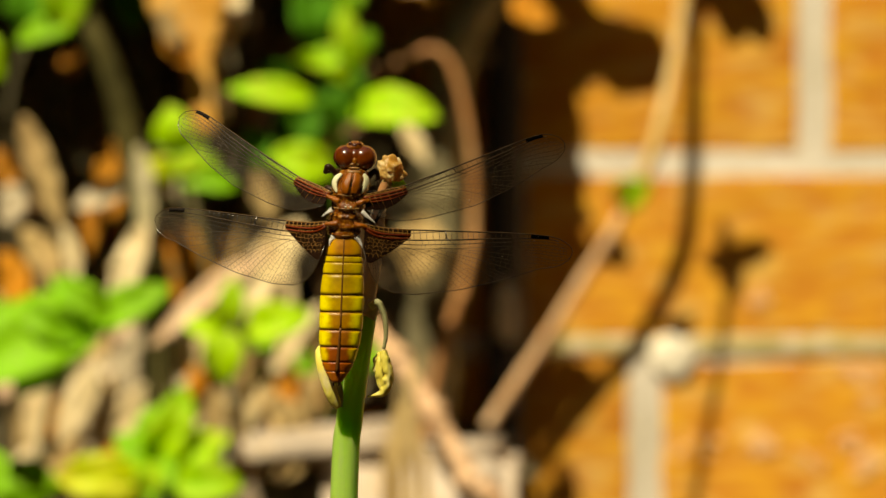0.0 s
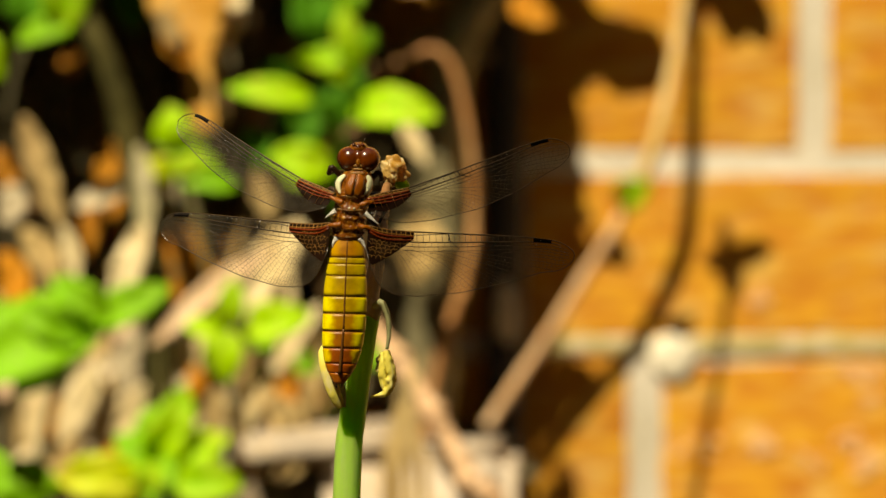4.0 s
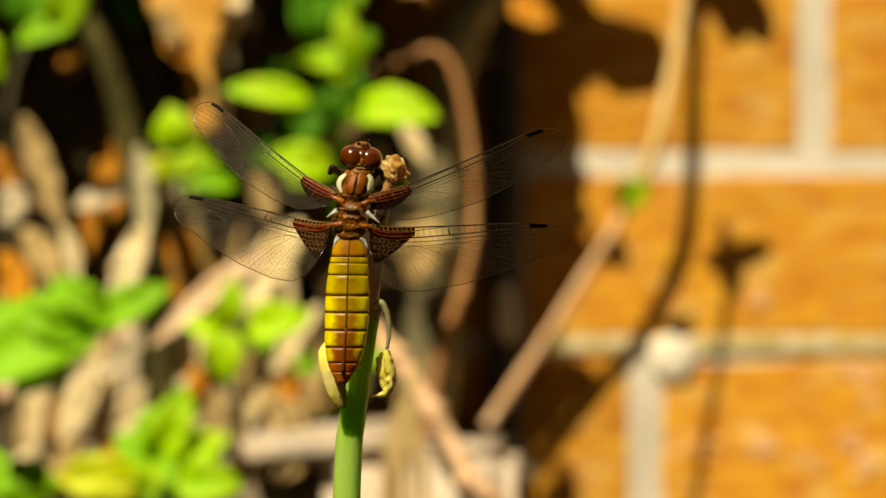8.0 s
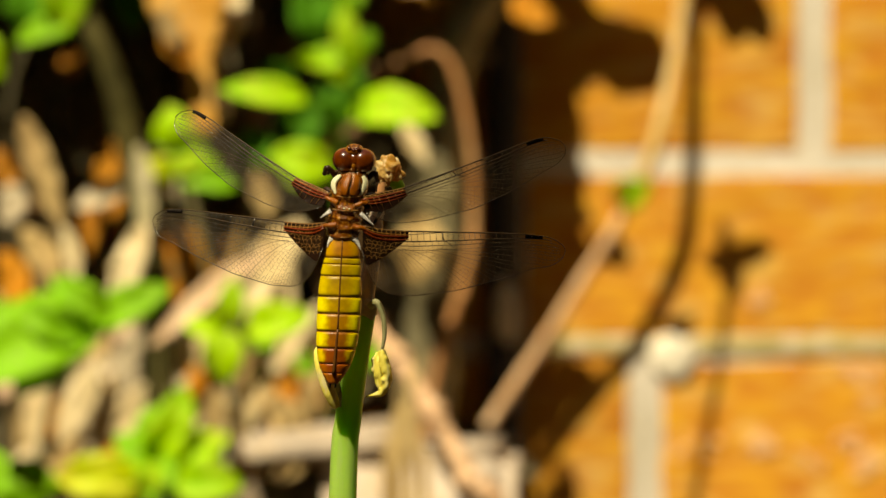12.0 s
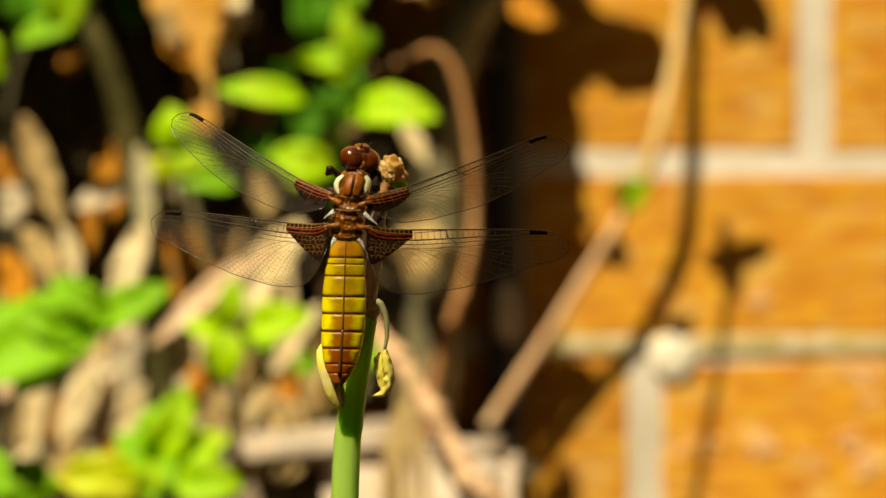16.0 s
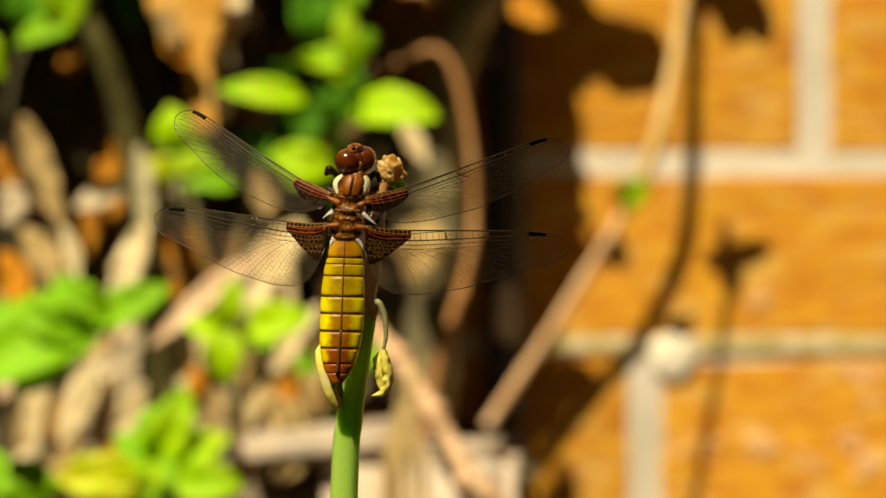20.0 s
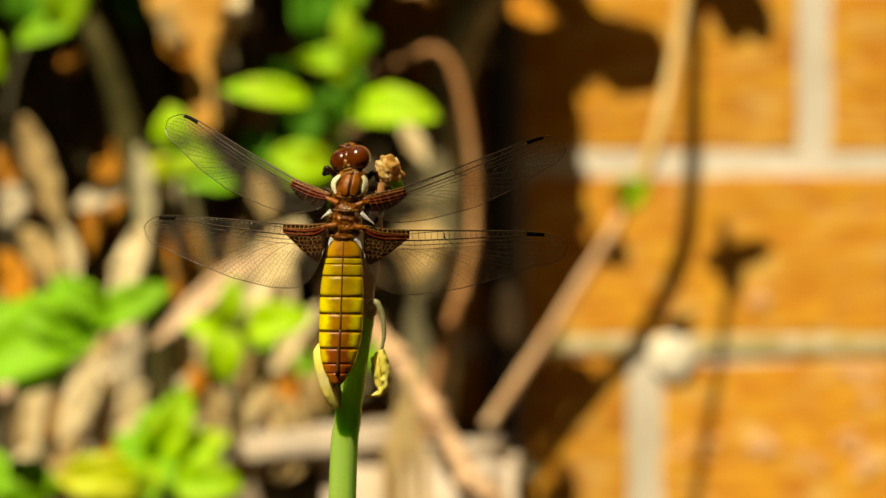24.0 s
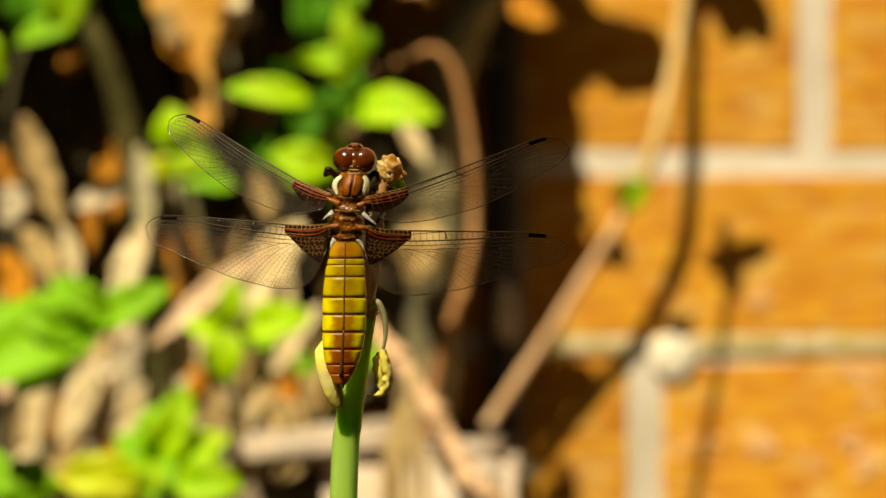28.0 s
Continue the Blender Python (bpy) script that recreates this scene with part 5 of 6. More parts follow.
def make_wing(name, side, length, outline, root, rest, hind):
    """side -1 or 1; rest: the angle of the span above the side axis, degrees."""
    lead, trail = outline
    ls, lc = zip(*lead)
    ts, tc = zip(*trail)
    if side > 0:
        # the wings of this side have longer tips
        ls = [s if s < length else length + (s - length) * (1.3 if hind else 1.15) for s in ls]
        ts = [s if s < length else length + (s - length) * (1.3 if hind else 1.15) for s in ts]
    far = ls[-1]

    def smooth(s, xs, ys):
        return sum(float(np.interp(s + o, xs, ys)) for o in (-0.8, -0.4, 0, 0.4, 0.8)) / 5 if 0.8 < s < far - 0.8 else float(np.interp(s, xs, ys))

    a = radians(rest)
    span, chord = Vector((side * math.cos(a), 0, math.sin(a))), Vector((side * math.sin(a), 0, -math.cos(a)))

    def at(s, q, lift=0.0):
        """s along the span in mm, q from leading (0) to trailing (1) edge; the skin is pleated and slightly bowed."""
        c0, c1 = smooth(s, ls, lc), smooth(s, ts, tc)
        c = c0 + (c1 - c0) * q
        y = -0.5 * math.sin(math.pi * s / far) * 0.6 + 0.10 * math.cos(q * 26) * (1 - s / far) * (1 - q) + 0.35 * q * (s / far) + lift
        return (span * s + chord * c + Vector((0, y, 0))) * MM

    wing = new(name)
    wing.parent = dragonfly
    wing.location = root
    wing["stretch"] = length
    tagged(wing, "clear veined wing with a dark edge mark")
    bm = bmesh.new()
    ns, nq = 44, 14
    g = [[bm.verts.new(at(far * (1 - (1 - i / ns) ** 1.6), j / nq)) for j in range(nq + 1)] for i in range(ns + 1)]
    for i in range(ns):
        for j in range(nq):
            bm.faces.new((g[i][j], g[i + 1][j], g[i + 1][j + 1], g[i][j + 1]))
    part("membrane", bm, SKIN, wing)

    # veins
    bm = bmesh.new()
    rr = random.Random(3 if hind else 4)

    def vein(line, r0, r1=None):
        tube(bm, [Vector(p) for p in line], (r0 * MM, (r1 or r0) * MM), 4)

    vein([at(far * (1 - (1 - i / 60) ** 1.6), 0) for i in range(61)], 0.15, 0.08)
    vein([at(far * (1 - (1 - i / 60) ** 1.6), 1) for i in range(61)], 0.075)
    node = length * (0.52 if not hind else 0.46)
    vein([at(node * i / 30, 0.10 * (1 - i / 30) + 0.01) for i in range(31)], 0.07)
    for q0, q1, s1, r in ((0.17, 0.09, 0.93, 0.14), (0.24, 0.17, 0.97, 0.08), (0.30, 0.27, 0.98, 0.055)):
        vein([at(far * s1 * i / 40, q0 + (q1 - q0) * (i / 40) ** (1.5 if hind else 1.2)) for i in range(41)], r, r * 0.6)
    # ladder of cross veins along the leading edge
    s = 3.0
    while s < length - 1.0:
        q = 0.17 + (0.09 - 0.17) * s / far
        vein([at(s, 0), at(s + 0.15, q)], 0.05)
        vein([at(s + 0.5, q), at(s + 0.55, q + 0.075)], 0.04)
        s += 1.15 if s < node else 1.0
    # nodus, a strong short cross vein
    vein([at(node, 0), at(node + 0.3, 0.13)], 0.13)
    vein([at(node + 0.3, 0.12), at(node + 2.2, 0.26)], 0.09, 0.05)
    s = 8.5
    while s < far * 0.93:
        f = s / (far * 0.97)
        qa, qb = 0.24 + (0.17 - 0.24) * f, 0.30 + (0.27 - 0.30) * f
        vein([at(s, qa), at(s + rr.uniform(-0.1, 0.2), qb)], 0.024)
        s += rr.uniform(0.75, 1.0)
    part("main_vein", bm, MAINVEIN, wing, "strong dark leading veins")
    bm = bmesh.new()
    # veins that run out along the span and bend down to the trailing edge, with small cells between them
    pitch, q_top, count = (0.60 if hind else 0.54), 0.27, 168
    us = np.linspace(0, 1, 61) ** 1.6

    def track(k):
        """Span and chord place in mm along vein k, and the way along the wing's blade."""
        end = 0.8 + pitch * k
        start = 0.28 * end + 0.4
        return start + (end - start) * us ** (0.5 if hind else 0.42)

    wide = np.array([smooth(float(s), ts, tc) - smooth(float(s), ls, lc) for s in np.linspace(0, far, 80)])
    tracks = []
    for k in range(1, count):
        level = (k & -k).bit_length() - 1
        s_k, s_n = track(k), track(k + 2 ** level)
        chord_k = np.interp(s_k, np.linspace(0, far, 80), wide)
        fall = chord_k * (1 - q_top)
        run = np.gradient(s_k, us)
        gap = np.abs(s_n - s_k) * fall / np.sqrt(fall ** 2 + run ** 2)
        ok = (gap > 0.50) & (s_k < far - 0.25)
        lead_c = np.array([smooth(float(s), ls, lc) for s in np.clip(s_k, 0, far)])
        flat_c = lead_c + chord_k * (q_top + (1 - q_top) * us)
        idx = np.nonzero(ok)[0]
        if len(idx) > 3:
            tracks.append((k, level, idx, s_k, flat_c))
    for n, (k, level, idx, s_k, c_k) in enumerate(tracks):
        pts = [at(float(s_k[i]), q_top + (1 - q_top) * float(us[i])) for i in idx]
        vein(pts, 0.042 if level > 2 else 0.027)
        later = tracks[n + 1:n + 9]
        walked = 0.4 * (n % 2)
        for a, b in zip(idx, idx[1:]):
            walked += math.hypot(s_k[b] - s_k[a], c_k[b] - c_k[a])
            if walked < 0.56:
                continue
            walked = rr.uniform(-0.12, 0.12)
            best = None
            for _, _, idx2, s_2, c_2 in later:
                gaps = np.hypot(s_2[idx2] - s_k[b], c_2[idx2] - c_k[b])
                m = int(np.argmin(gaps))
                if best is None or gaps[m] < best[0]:
                    best = (float(gaps[m]), idx2[m], s_2)
            if best and best[0] < 2.2:
                vein([at(float(s_k[b]), q_top + (1 - q_top) * float(us[b])), at(float(best[2][best[1]]), q_top + (1 - q_top) * float(us[best[1]]))], 0.024)
    part("vein_network", bm, VEIN, wing)

    # pale specks that stand in for glints on the wing skin
    if side > 0:
        bm = bmesh.new()
        for k in range(15):
            egg(bm, at(rr.uniform(0.40, 0.99) * far, rr.uniform(0.05, 0.85), -0.1), Vector((1, 0.5, 1)) * rr.uniform(0.03, 0.075) * MM, None, 6, 4)
        tagged(part("wing_glint", bm, SILVER, wing, "pale specks standing in for glints"), kind="stuff")

    # dark mark on the leading edge
    bm = bmesh.new()
    cells = [[at(length - 1.5 + 3.3 * i / 6, q, o) for i in range(7)] for q, o in ((-0.01, -0.09), (0.10, -0.09), (0.10, 0.09), (-0.01, 0.09))]
    vs = [[bm.verts.new(p) for p in row] for row in cells]
    for r in range(4):
        for i in range(6):
            bm.faces.new((vs[r][i], vs[r][i + 1], vs[(r + 1) % 4][i + 1], vs[(r + 1) % 4][i]))
    for i in (0, 6):
        bm.faces.new([vs[r][i] for r in range(4)])
    part("edge_mark", bm, MARK, wing, "black mark near the wing tip")

    # brown patch at the root
    bm = bmesh.new()
    reach = 8.3 if hind else 8.0

    def patch_edge(s):
        deep = 6.4 * (1 - s / reach) ** 0.9 + 1.2 if hind else 1.2 + 2.0 * math.sin(math.pi * (0.22 + 0.74 * s / reach))
        return min(0.96, deep / (smooth(s, ts, tc) - smooth(s, ls, lc)))

    rows2 = [[(bm.verts.new(at(reach * i / 12, patch_edge(reach * i / 12) * j / 6, -0.06)), bm.verts.new(at(reach * i / 12, patch_edge(reach * i / 12) * j / 6, 0.06))) for j in range(7)] for i in range(13)]
    for i in range(12):
        for j in range(6):
            for f in (0, 1):
                bm.faces.new((rows2[i][j][f], rows2[i + 1][j][f], rows2[i + 1][j + 1][f], rows2[i][j + 1][f]))
    part("root_patch", bm, SMOKE, wing, "dark brown patch at the wing root")
    for q0, q1, r in ((0.15, 0.08, 0.22), (0.26, 0.16, 0.24), (0.40, 0.22, 0.14)) if not hind else ((0.12, 0.08, 0.24), (0.19, 0.13, 0.2)):
        bm = bmesh.new()
        tube(bm, [at(reach * i / 10, q0 + (q1 - q0) * i / 10, -0.12) for i in range(11)], (r * MM, r * 0.5 * MM), 6)
        part("red_vein", bm, REDVEIN, wing, "rust red root vein")
    bm = bmesh.new()
    for q in (0.0, 0.06):
        tube(bm, [at(reach * i / 10, q, -0.1) for i in range(11)], 0.06 * MM, 5)
    s = 0.8
    while s < reach:
        tube(bm, [at(s, 0, -0.12), at(s + 0.1, 0.10, -0.12)], 0.05 * MM, 5)
        s += 0.85
    if not hind:
        s = 1.0
        while s < reach:
            tube(bm, [at(s, 0.10, -0.36), at(s + 0.25, patch_edge(s) * 0.95, -0.2)], 0.028 * MM, 4)
            s += rr.uniform(0.9, 1.6)
    if hind:
        for j in range(9):
            s, flip, last = 0.3, 0, None
            deep = 1.5 + 0.66 * j
            while s < reach:
                wide = smooth(s, ts, tc) - smooth(s, ls, lc)
                q, q2 = deep / wide, (deep + 0.66) / wide
                if q > patch_edge(s):
                    break
                p = at(s + 0.2 * (j % 2) + rr.uniform(-0.10, 0.10), q + rr.uniform(-0.016, 0.016) + (0.10 if flip else -0.10) / wide, -0.10)
                if last is not None:
                    tube(bm, [last, p], 0.028 * MM, 4)
                if flip and q2 < patch_edge(s):
                    tube(bm, [p, at(s + 0.2 * (j % 2) + rr.uniform(-0.15, 0.15), q2 - 0.1 / wide, -0.10)], 0.027 * MM, 4)
                last, flip = p, 1 - flip
                s += 0.42
    part("amber_network", bm, AMBER, wing, "amber veining over the patch")
    return wing


def wing_pose(wing, x, y, z):
    """The wing turned the shortest way so that its span points along (x, y, z)."""
    rest = WING_REST[wing.name]
    turn = rest.rotation_difference(Vector((x, y, z))).to_matrix().to_4x4()
    # a wing that is raised steeply also turns its blade edge-on
    twist = max(0.0, y - WING_LEVEL[wing.name]) * (640 if "fore" in wing.name else 300)
    return Matrix.Translation(WING_ROOT[wing.name]) @ Matrix.Rotation(radians(twist), 4, Vector((x, y, z))) @ turn


WING_REST, WING_ROOT = {}, {}
WING_LEVEL = {"left_fore_wing": 0.59, "left_hind_wing": 0.56, "right_fore_wing": 0.55, "right_hind_wing": 0.55}
wings = []
for name, side, length, outline, root, rest, hind in (
        ("left_fore_wing", -1, FORE_L, FORE, (-3.2, -1.6, 2.8), 30, False), ("right_fore_wing", 1, FORE_L, FORE, (3.0, -1.6, 2.2), 20, False),
        ("left_hind_wing", -1, HIND_L, HIND, (-3.4, -1.6, -2.0), 4, True), ("right_hind_wing", 1, HIND_L, HIND, (3.3, -1.6, -2.3), -1.7, True)):
    root = Vector(root) * MM
    w = make_wing(name, side, length, outline, root, rest, hind)
    WING_REST[w.name] = Vector((side * math.cos(radians(rest)), 0, math.sin(radians(rest))))
    WING_ROOT[w.name] = root
    wings.append(w)
left_fore_wing, right_fore_wing, left_hind_wing, right_hind_wing = wings

# ---- bricks ----
rnd = random.Random(21)
shapes = {}


def brick_mesh(length, variant):
    """A wire-cut brick with a dragged, uneven face and worn edges."""
    key = (round(length, 3), variant)
    if key in shapes:
        return shapes[key]
    bm = bmesh.new()
    fx = (0, 0.012, 0.12, 0.28, 0.43, 0.57, 0.72, 0.88, 0.988, 1)
    fz = (0, 0.035, 0.3, 0.5, 0.7, 0.965, 1)
    nx, nz = len(fx) - 1, len(fz) - 1
    h = 0.0656
    front = {}
    for i in range(nx + 1):
        for j in range(nz + 1):
            x, z = length * (fx[i] - 0.5), h * (fz[j] - 0.5)
            edge = i in (0, nx) or j in (0, nz)
            wob = noise.noise(Vector((x * 45, z * 160, variant * 7.1)))
            x += 0.0012 * noise.noise(Vector((z * 60, variant, i))) if i in (0, nx) else 0
            z += 0.0009 * noise.noise(Vector((x * 40, variant * 3, j))) if j in (0, nz) else 0
            front[i, j] = bm.verts.new((x, (0.0005 if edge else 0.0) + 0.0007 * wob, z))
    for i in range(nx):
        for j in range(nz):
            bm.faces.new((front[i, j], front[i + 1, j], front[i + 1, j + 1], front[i, j + 1]))
    loop = [front[i, 0] for i in range(nx + 1)] + [front[nx, j] for j in range(1, nz + 1)] + [front[i, nz] for i in range(nx - 1, -1, -1)] + [front[0, j] for j in range(nz - 1, 0, -1)]
    back = [bm.verts.new((v.co.x, 0.012, v.co.z)) for v in loop]
    for k in range(len(loop)):
        bm.faces.new((loop[k], loop[(k + 1) % len(loop)], back[(k + 1) % len(loop)], back[k]))
    bmesh.ops.recalc_face_normals(bm, faces=bm.faces)
    me = bpy.data.meshes.new("brick")
    bm.to_mesh(me)
    bm.free()
    me.materials.append(BRICK)
    shapes[key] = me
    return me


JOINT_Z = EYE + 0.0349
for row in range(-4, 17):
    z = JOINT_Z + COURSE * (row + 0.5)
    if z < 0.02 or z > 1.5:
        continue
    first = {0: 0.1514, -1: 0.2520, -2: 0.0822}.get(row, 0.1514 if row % 2 == 0 else 0.0389)
    x = first - 0.225 * 7
    while x < 1.45:
        if x > -1.45:
            ob = new("brick", brick_mesh(0.2115, rnd.randrange(6)))
            ob.location = (x + 0.1125, FACE + rnd.uniform(-0.0003, 0.0003), z + rnd.uniform(-0.0006, 0.0006))
            ob.rotation_euler = (0, rnd.uniform(-0.004, 0.004), 0)
            ob.parent = wall
        x += 0.225
bm = bmesh.new()
egg(bm, (0.0938, 1.472, 0.2060), (0.0100, 0.0022, 0.0092), None, 22, 16, 0.16, 1.6)
part("mortar_splash", bm, WHITEWASH, wall, "white lump of mortar on the joint")
bm = bmesh.new()
zj = JOINT_Z - COURSE
strip = [[bm.verts.new((0.03 + 0.0045 * i, FACE + (0.0005 if e in (1, 2) else 0.004), zj + (0.0046 if e < 2 else -0.0046) * (1 + 0.3 * noise.noise(Vector((i * 0.7, e // 2 * 9.0, 2.0)))))) for e in range(4)] for i in range(50)]
for a, b in zip(strip, strip[1:]):
    for e in range(3):
        bm.faces.new((a[e], b[e], b[e + 1], a[e + 1]))
part("mossy_joint", bm, MOSSY, wall, "mortar joint greened by moss")
rnd = random.Random(33)
for k, (x, y, z, w) in enumerate(((0.1306, 1.4728, 0.2299, 0.006), (0.1296, 1.4728, 0.1707, 0.008), (0.167, 1.4728, 0.173, 0.006), (0.1709, 1.4728, 0.1621, 0.009), (0.1732, 1.4728, 0.199, 0.009),
                                  (0.1052, 1.4728, 0.169, 0.006), (0.149, 1.4728, 0.1644, 0.005))):
    # a thin crust broken into ragged flecks
    bm = bmesh.new()
    for f in range(7):
        cx, cz = x + rnd.gauss(0, 0.55) * w, z + rnd.gauss(0, 0.4) * w
        size = w * rnd.uniform(0.18, 0.42)
        rim = []
        for i in range(14):
            a = 2 * math.pi * i / 14
            w2 = size * (0.85 + 0.6 * noise.noise(Vector((math.cos(a) * 1.5, math.sin(a) * 1.5, k * 9.0 + f * 3.1))))
            rim.append((bm.verts.new((cx + w2 * math.cos(a), y - 0.00004 * f, cz + 0.75 * w2 * math.sin(a))), bm.verts.new((cx + w2 * 1.15 * math.cos(a), y + 0.0012, cz + 0.86 * w2 * math.sin(a)))))
        bm.faces.new([p[0] for p in rim])
        for i in range(14):
            bm.faces.new((rim[i][0], rim[i][1], rim[(i + 1) % 14][1], rim[(i + 1) % 14][0]))
    part("pale_mark", bm, BLOOM, wall, "faint pale lime stain", smooth=False)


def motions():
    # the stem leans in the light wind about its foot
    walk(flower_stem, [(t, pose(STEM_FOOT[0], STEM_FOOT[1], 0, 0, math.degrees(x / 0.26), 0)) for t, x in [(0.0, 0.00030), (0.5, 0.00060), (1.0, -0.00010), (1.5, 0.00000), (2.0, 0.00000), (2.5, 0.00030), (3.0, 0.00050), (3.5, 0.00090), (4.0, 0.00090), (4.5, 0.00090), (5.0, 0.00090), (5.5, 0.00090), (5.6, 0.00088), (5.7, 0.00086), (5.8, 0.00084), (5.9, 0.00082), (6.0, 0.00080), (6.1, 0.00092), (6.2, 0.00104), (6.3, 0.00116), (6.4, 0.00128), (6.5, 0.00140), (6.6, 0.00106), (6.7, 0.00072), (6.8, 0.00038), (6.9, 0.00004), (7.0, -0.00030), (7.1, -0.00014), (7.2, 0.00002), (7.5, 0.00050), (8.0, 0.00090), (8.5, 0.00080), (9.0, 0.00060), (9.5, 0.00050), (10.0, 0.00030), (10.5, 0.00020), (11.0, 0.00020), (11.5, 0.00020), (12.0, 0.00000), (12.5, -0.00010), (13.0, -0.00007), (13.5, -0.00005), (14.0, -0.00003), (14.5, 0.00000), (15.0, 0.00020), (15.5, 0.00030), (16.0, 0.00050), (16.5, 0.00030), (17.0, 0.00030), (17.5, 0.00050), (18.0, 0.00050), (18.5, 0.00050), (19.0, 0.00030), (19.5, 0.00020), (20.0, 0.00030), (20.5, 0.00020), (21.0, 0.00030), (21.5, 0.00020), (22.0, 0.00013), (22.5, 0.00005), (23.0, -0.00003), (23.5, -0.00010), (24.0, -0.00010), (24.5, 0.00000), (25.0, 0.00000), (25.5, 0.00000), (26.0, 0.00000), (26.5, 0.00020), (27.0, 0.00020), (27.5, 0.00020), (28.0, 0.00020)]])
    # the insect rides on it and shifts its tail
    walk(dragonfly, [(t, pose(PERCH[0] + x, PERCH[1], PERCH[2] + z, 0, -a, 0)) for t, x, z, a in [(0.0, 0.00015, 0.00030, -1.41), (0.5, 0.00035, 0.00040, -1.16), (1.0, -0.00035, 0.00040, -0.63), (1.5, -0.00035, 0.00040, -0.65), (2.0, -0.00035, 0.00030, -1.41), (2.5, 0.00015, 0.00030, -0.66), (3.0, 0.00035, 0.00010, -1.67), (3.5, 0.00075, -0.00000, -1.15), (4.0, 0.00074, 0.00007, -1.56), (4.5, 0.00072, 0.00015, -1.97), (5.0, 0.00071, 0.00022, -2.38), (5.5, 0.00070, 0.00030, -2.78), (5.6, 0.00072, 0.00038, -2.68), (5.7, 0.00074, 0.00046, -2.58), (5.8, 0.00076, 0.00054, -2.48), (5.9, 0.00078, 0.00062, -2.38), (6.0, 0.00080, 0.00070, -2.28), (6.1, 0.00092, 0.00056, -2.07), (6.2, 0.00104, 0.00042, -1.87), (6.3, 0.00116, 0.00028, -1.67), (6.4, 0.00128, 0.00014, -1.47), (6.5, 0.00140, -0.00000, -1.27), (6.6, 0.00100, 0.00012, -1.57), (6.7, 0.00060, 0.00024, -1.87), (6.8, 0.00020, 0.00036, -2.18), (6.9, -0.00020, 0.00048, -2.48), (7.0, -0.00060, 0.00060, -2.78), (7.1, -0.00042, 0.00054, -2.69), (7.2, -0.00024, 0.00048, -2.60), (7.5, 0.00030, 0.00030, -2.33), (8.0, 0.00100, 0.00020, -1.02), (8.5, 0.00070, 0.00020, -2.01), (9.0, 0.00030, -0.00000, -2.58), (9.5, 0.00030, -0.00000, -2.29), (10.0, 0.00020, -0.00000, -1.28), (10.5, 0.00000, -0.00000, -1.56), (11.0, 0.00000, -0.00000, -1.82), (11.5, 0.00000, -0.00000, -1.53), (12.0, -0.00010, -0.00000, -2.07), (12.5, -0.00030, -0.00000, -1.02), (13.0, -0.00025, -0.00000, -1.09), (13.5, -0.00020, -0.00000, -1.15), (14.0, -0.00015, -0.00000, -1.21), (14.5, -0.00010, -0.00000, -1.28), (15.0, 0.00020, -0.00000, -1.27), (15.5, 0.00030, -0.00000, -0.99), (16.0, 0.00050, -0.00000, -1.27), (16.5, 0.00050, -0.00000, -0.52), (17.0, 0.00030, 0.00020, -1.00), (17.5, 0.00030, -0.00000, -1.52), (18.0, 0.00030, -0.00000, -1.02), (18.5, 0.00030, -0.00000, -1.01), (19.0, 0.00020, -0.00010, -2.04), (19.5, 0.00020, -0.00000, -1.52), (20.0, 0.00030, -0.00000, -1.52), (20.5, 0.00020, -0.00010, -1.28), (21.0, 0.00020, -0.00010, -0.77), (21.5, 0.00020, -0.00010, -1.28), (22.0, 0.00013, -0.00007, -1.15), (22.5, 0.00005, -0.00005, -1.02), (23.0, -0.00003, -0.00003, -0.89), (23.5, -0.00010, -0.00000, -0.76), (24.0, 0.00000, -0.00000, -1.01), (24.5, 0.00000, -0.00000, 0.00), (25.0, 0.00000, -0.00000, 0.00), (25.5, 0.00020, -0.00000, -0.52), (26.0, 0.00000, -0.00000, -0.25), (26.5, 0.00020, -0.00000, -0.01), (27.0, 0.00030, -0.00000, -0.76), (27.5, 0.00020, -0.00010, -0.52), (28.0, 0.00030, -0.00010, -0.26)]])
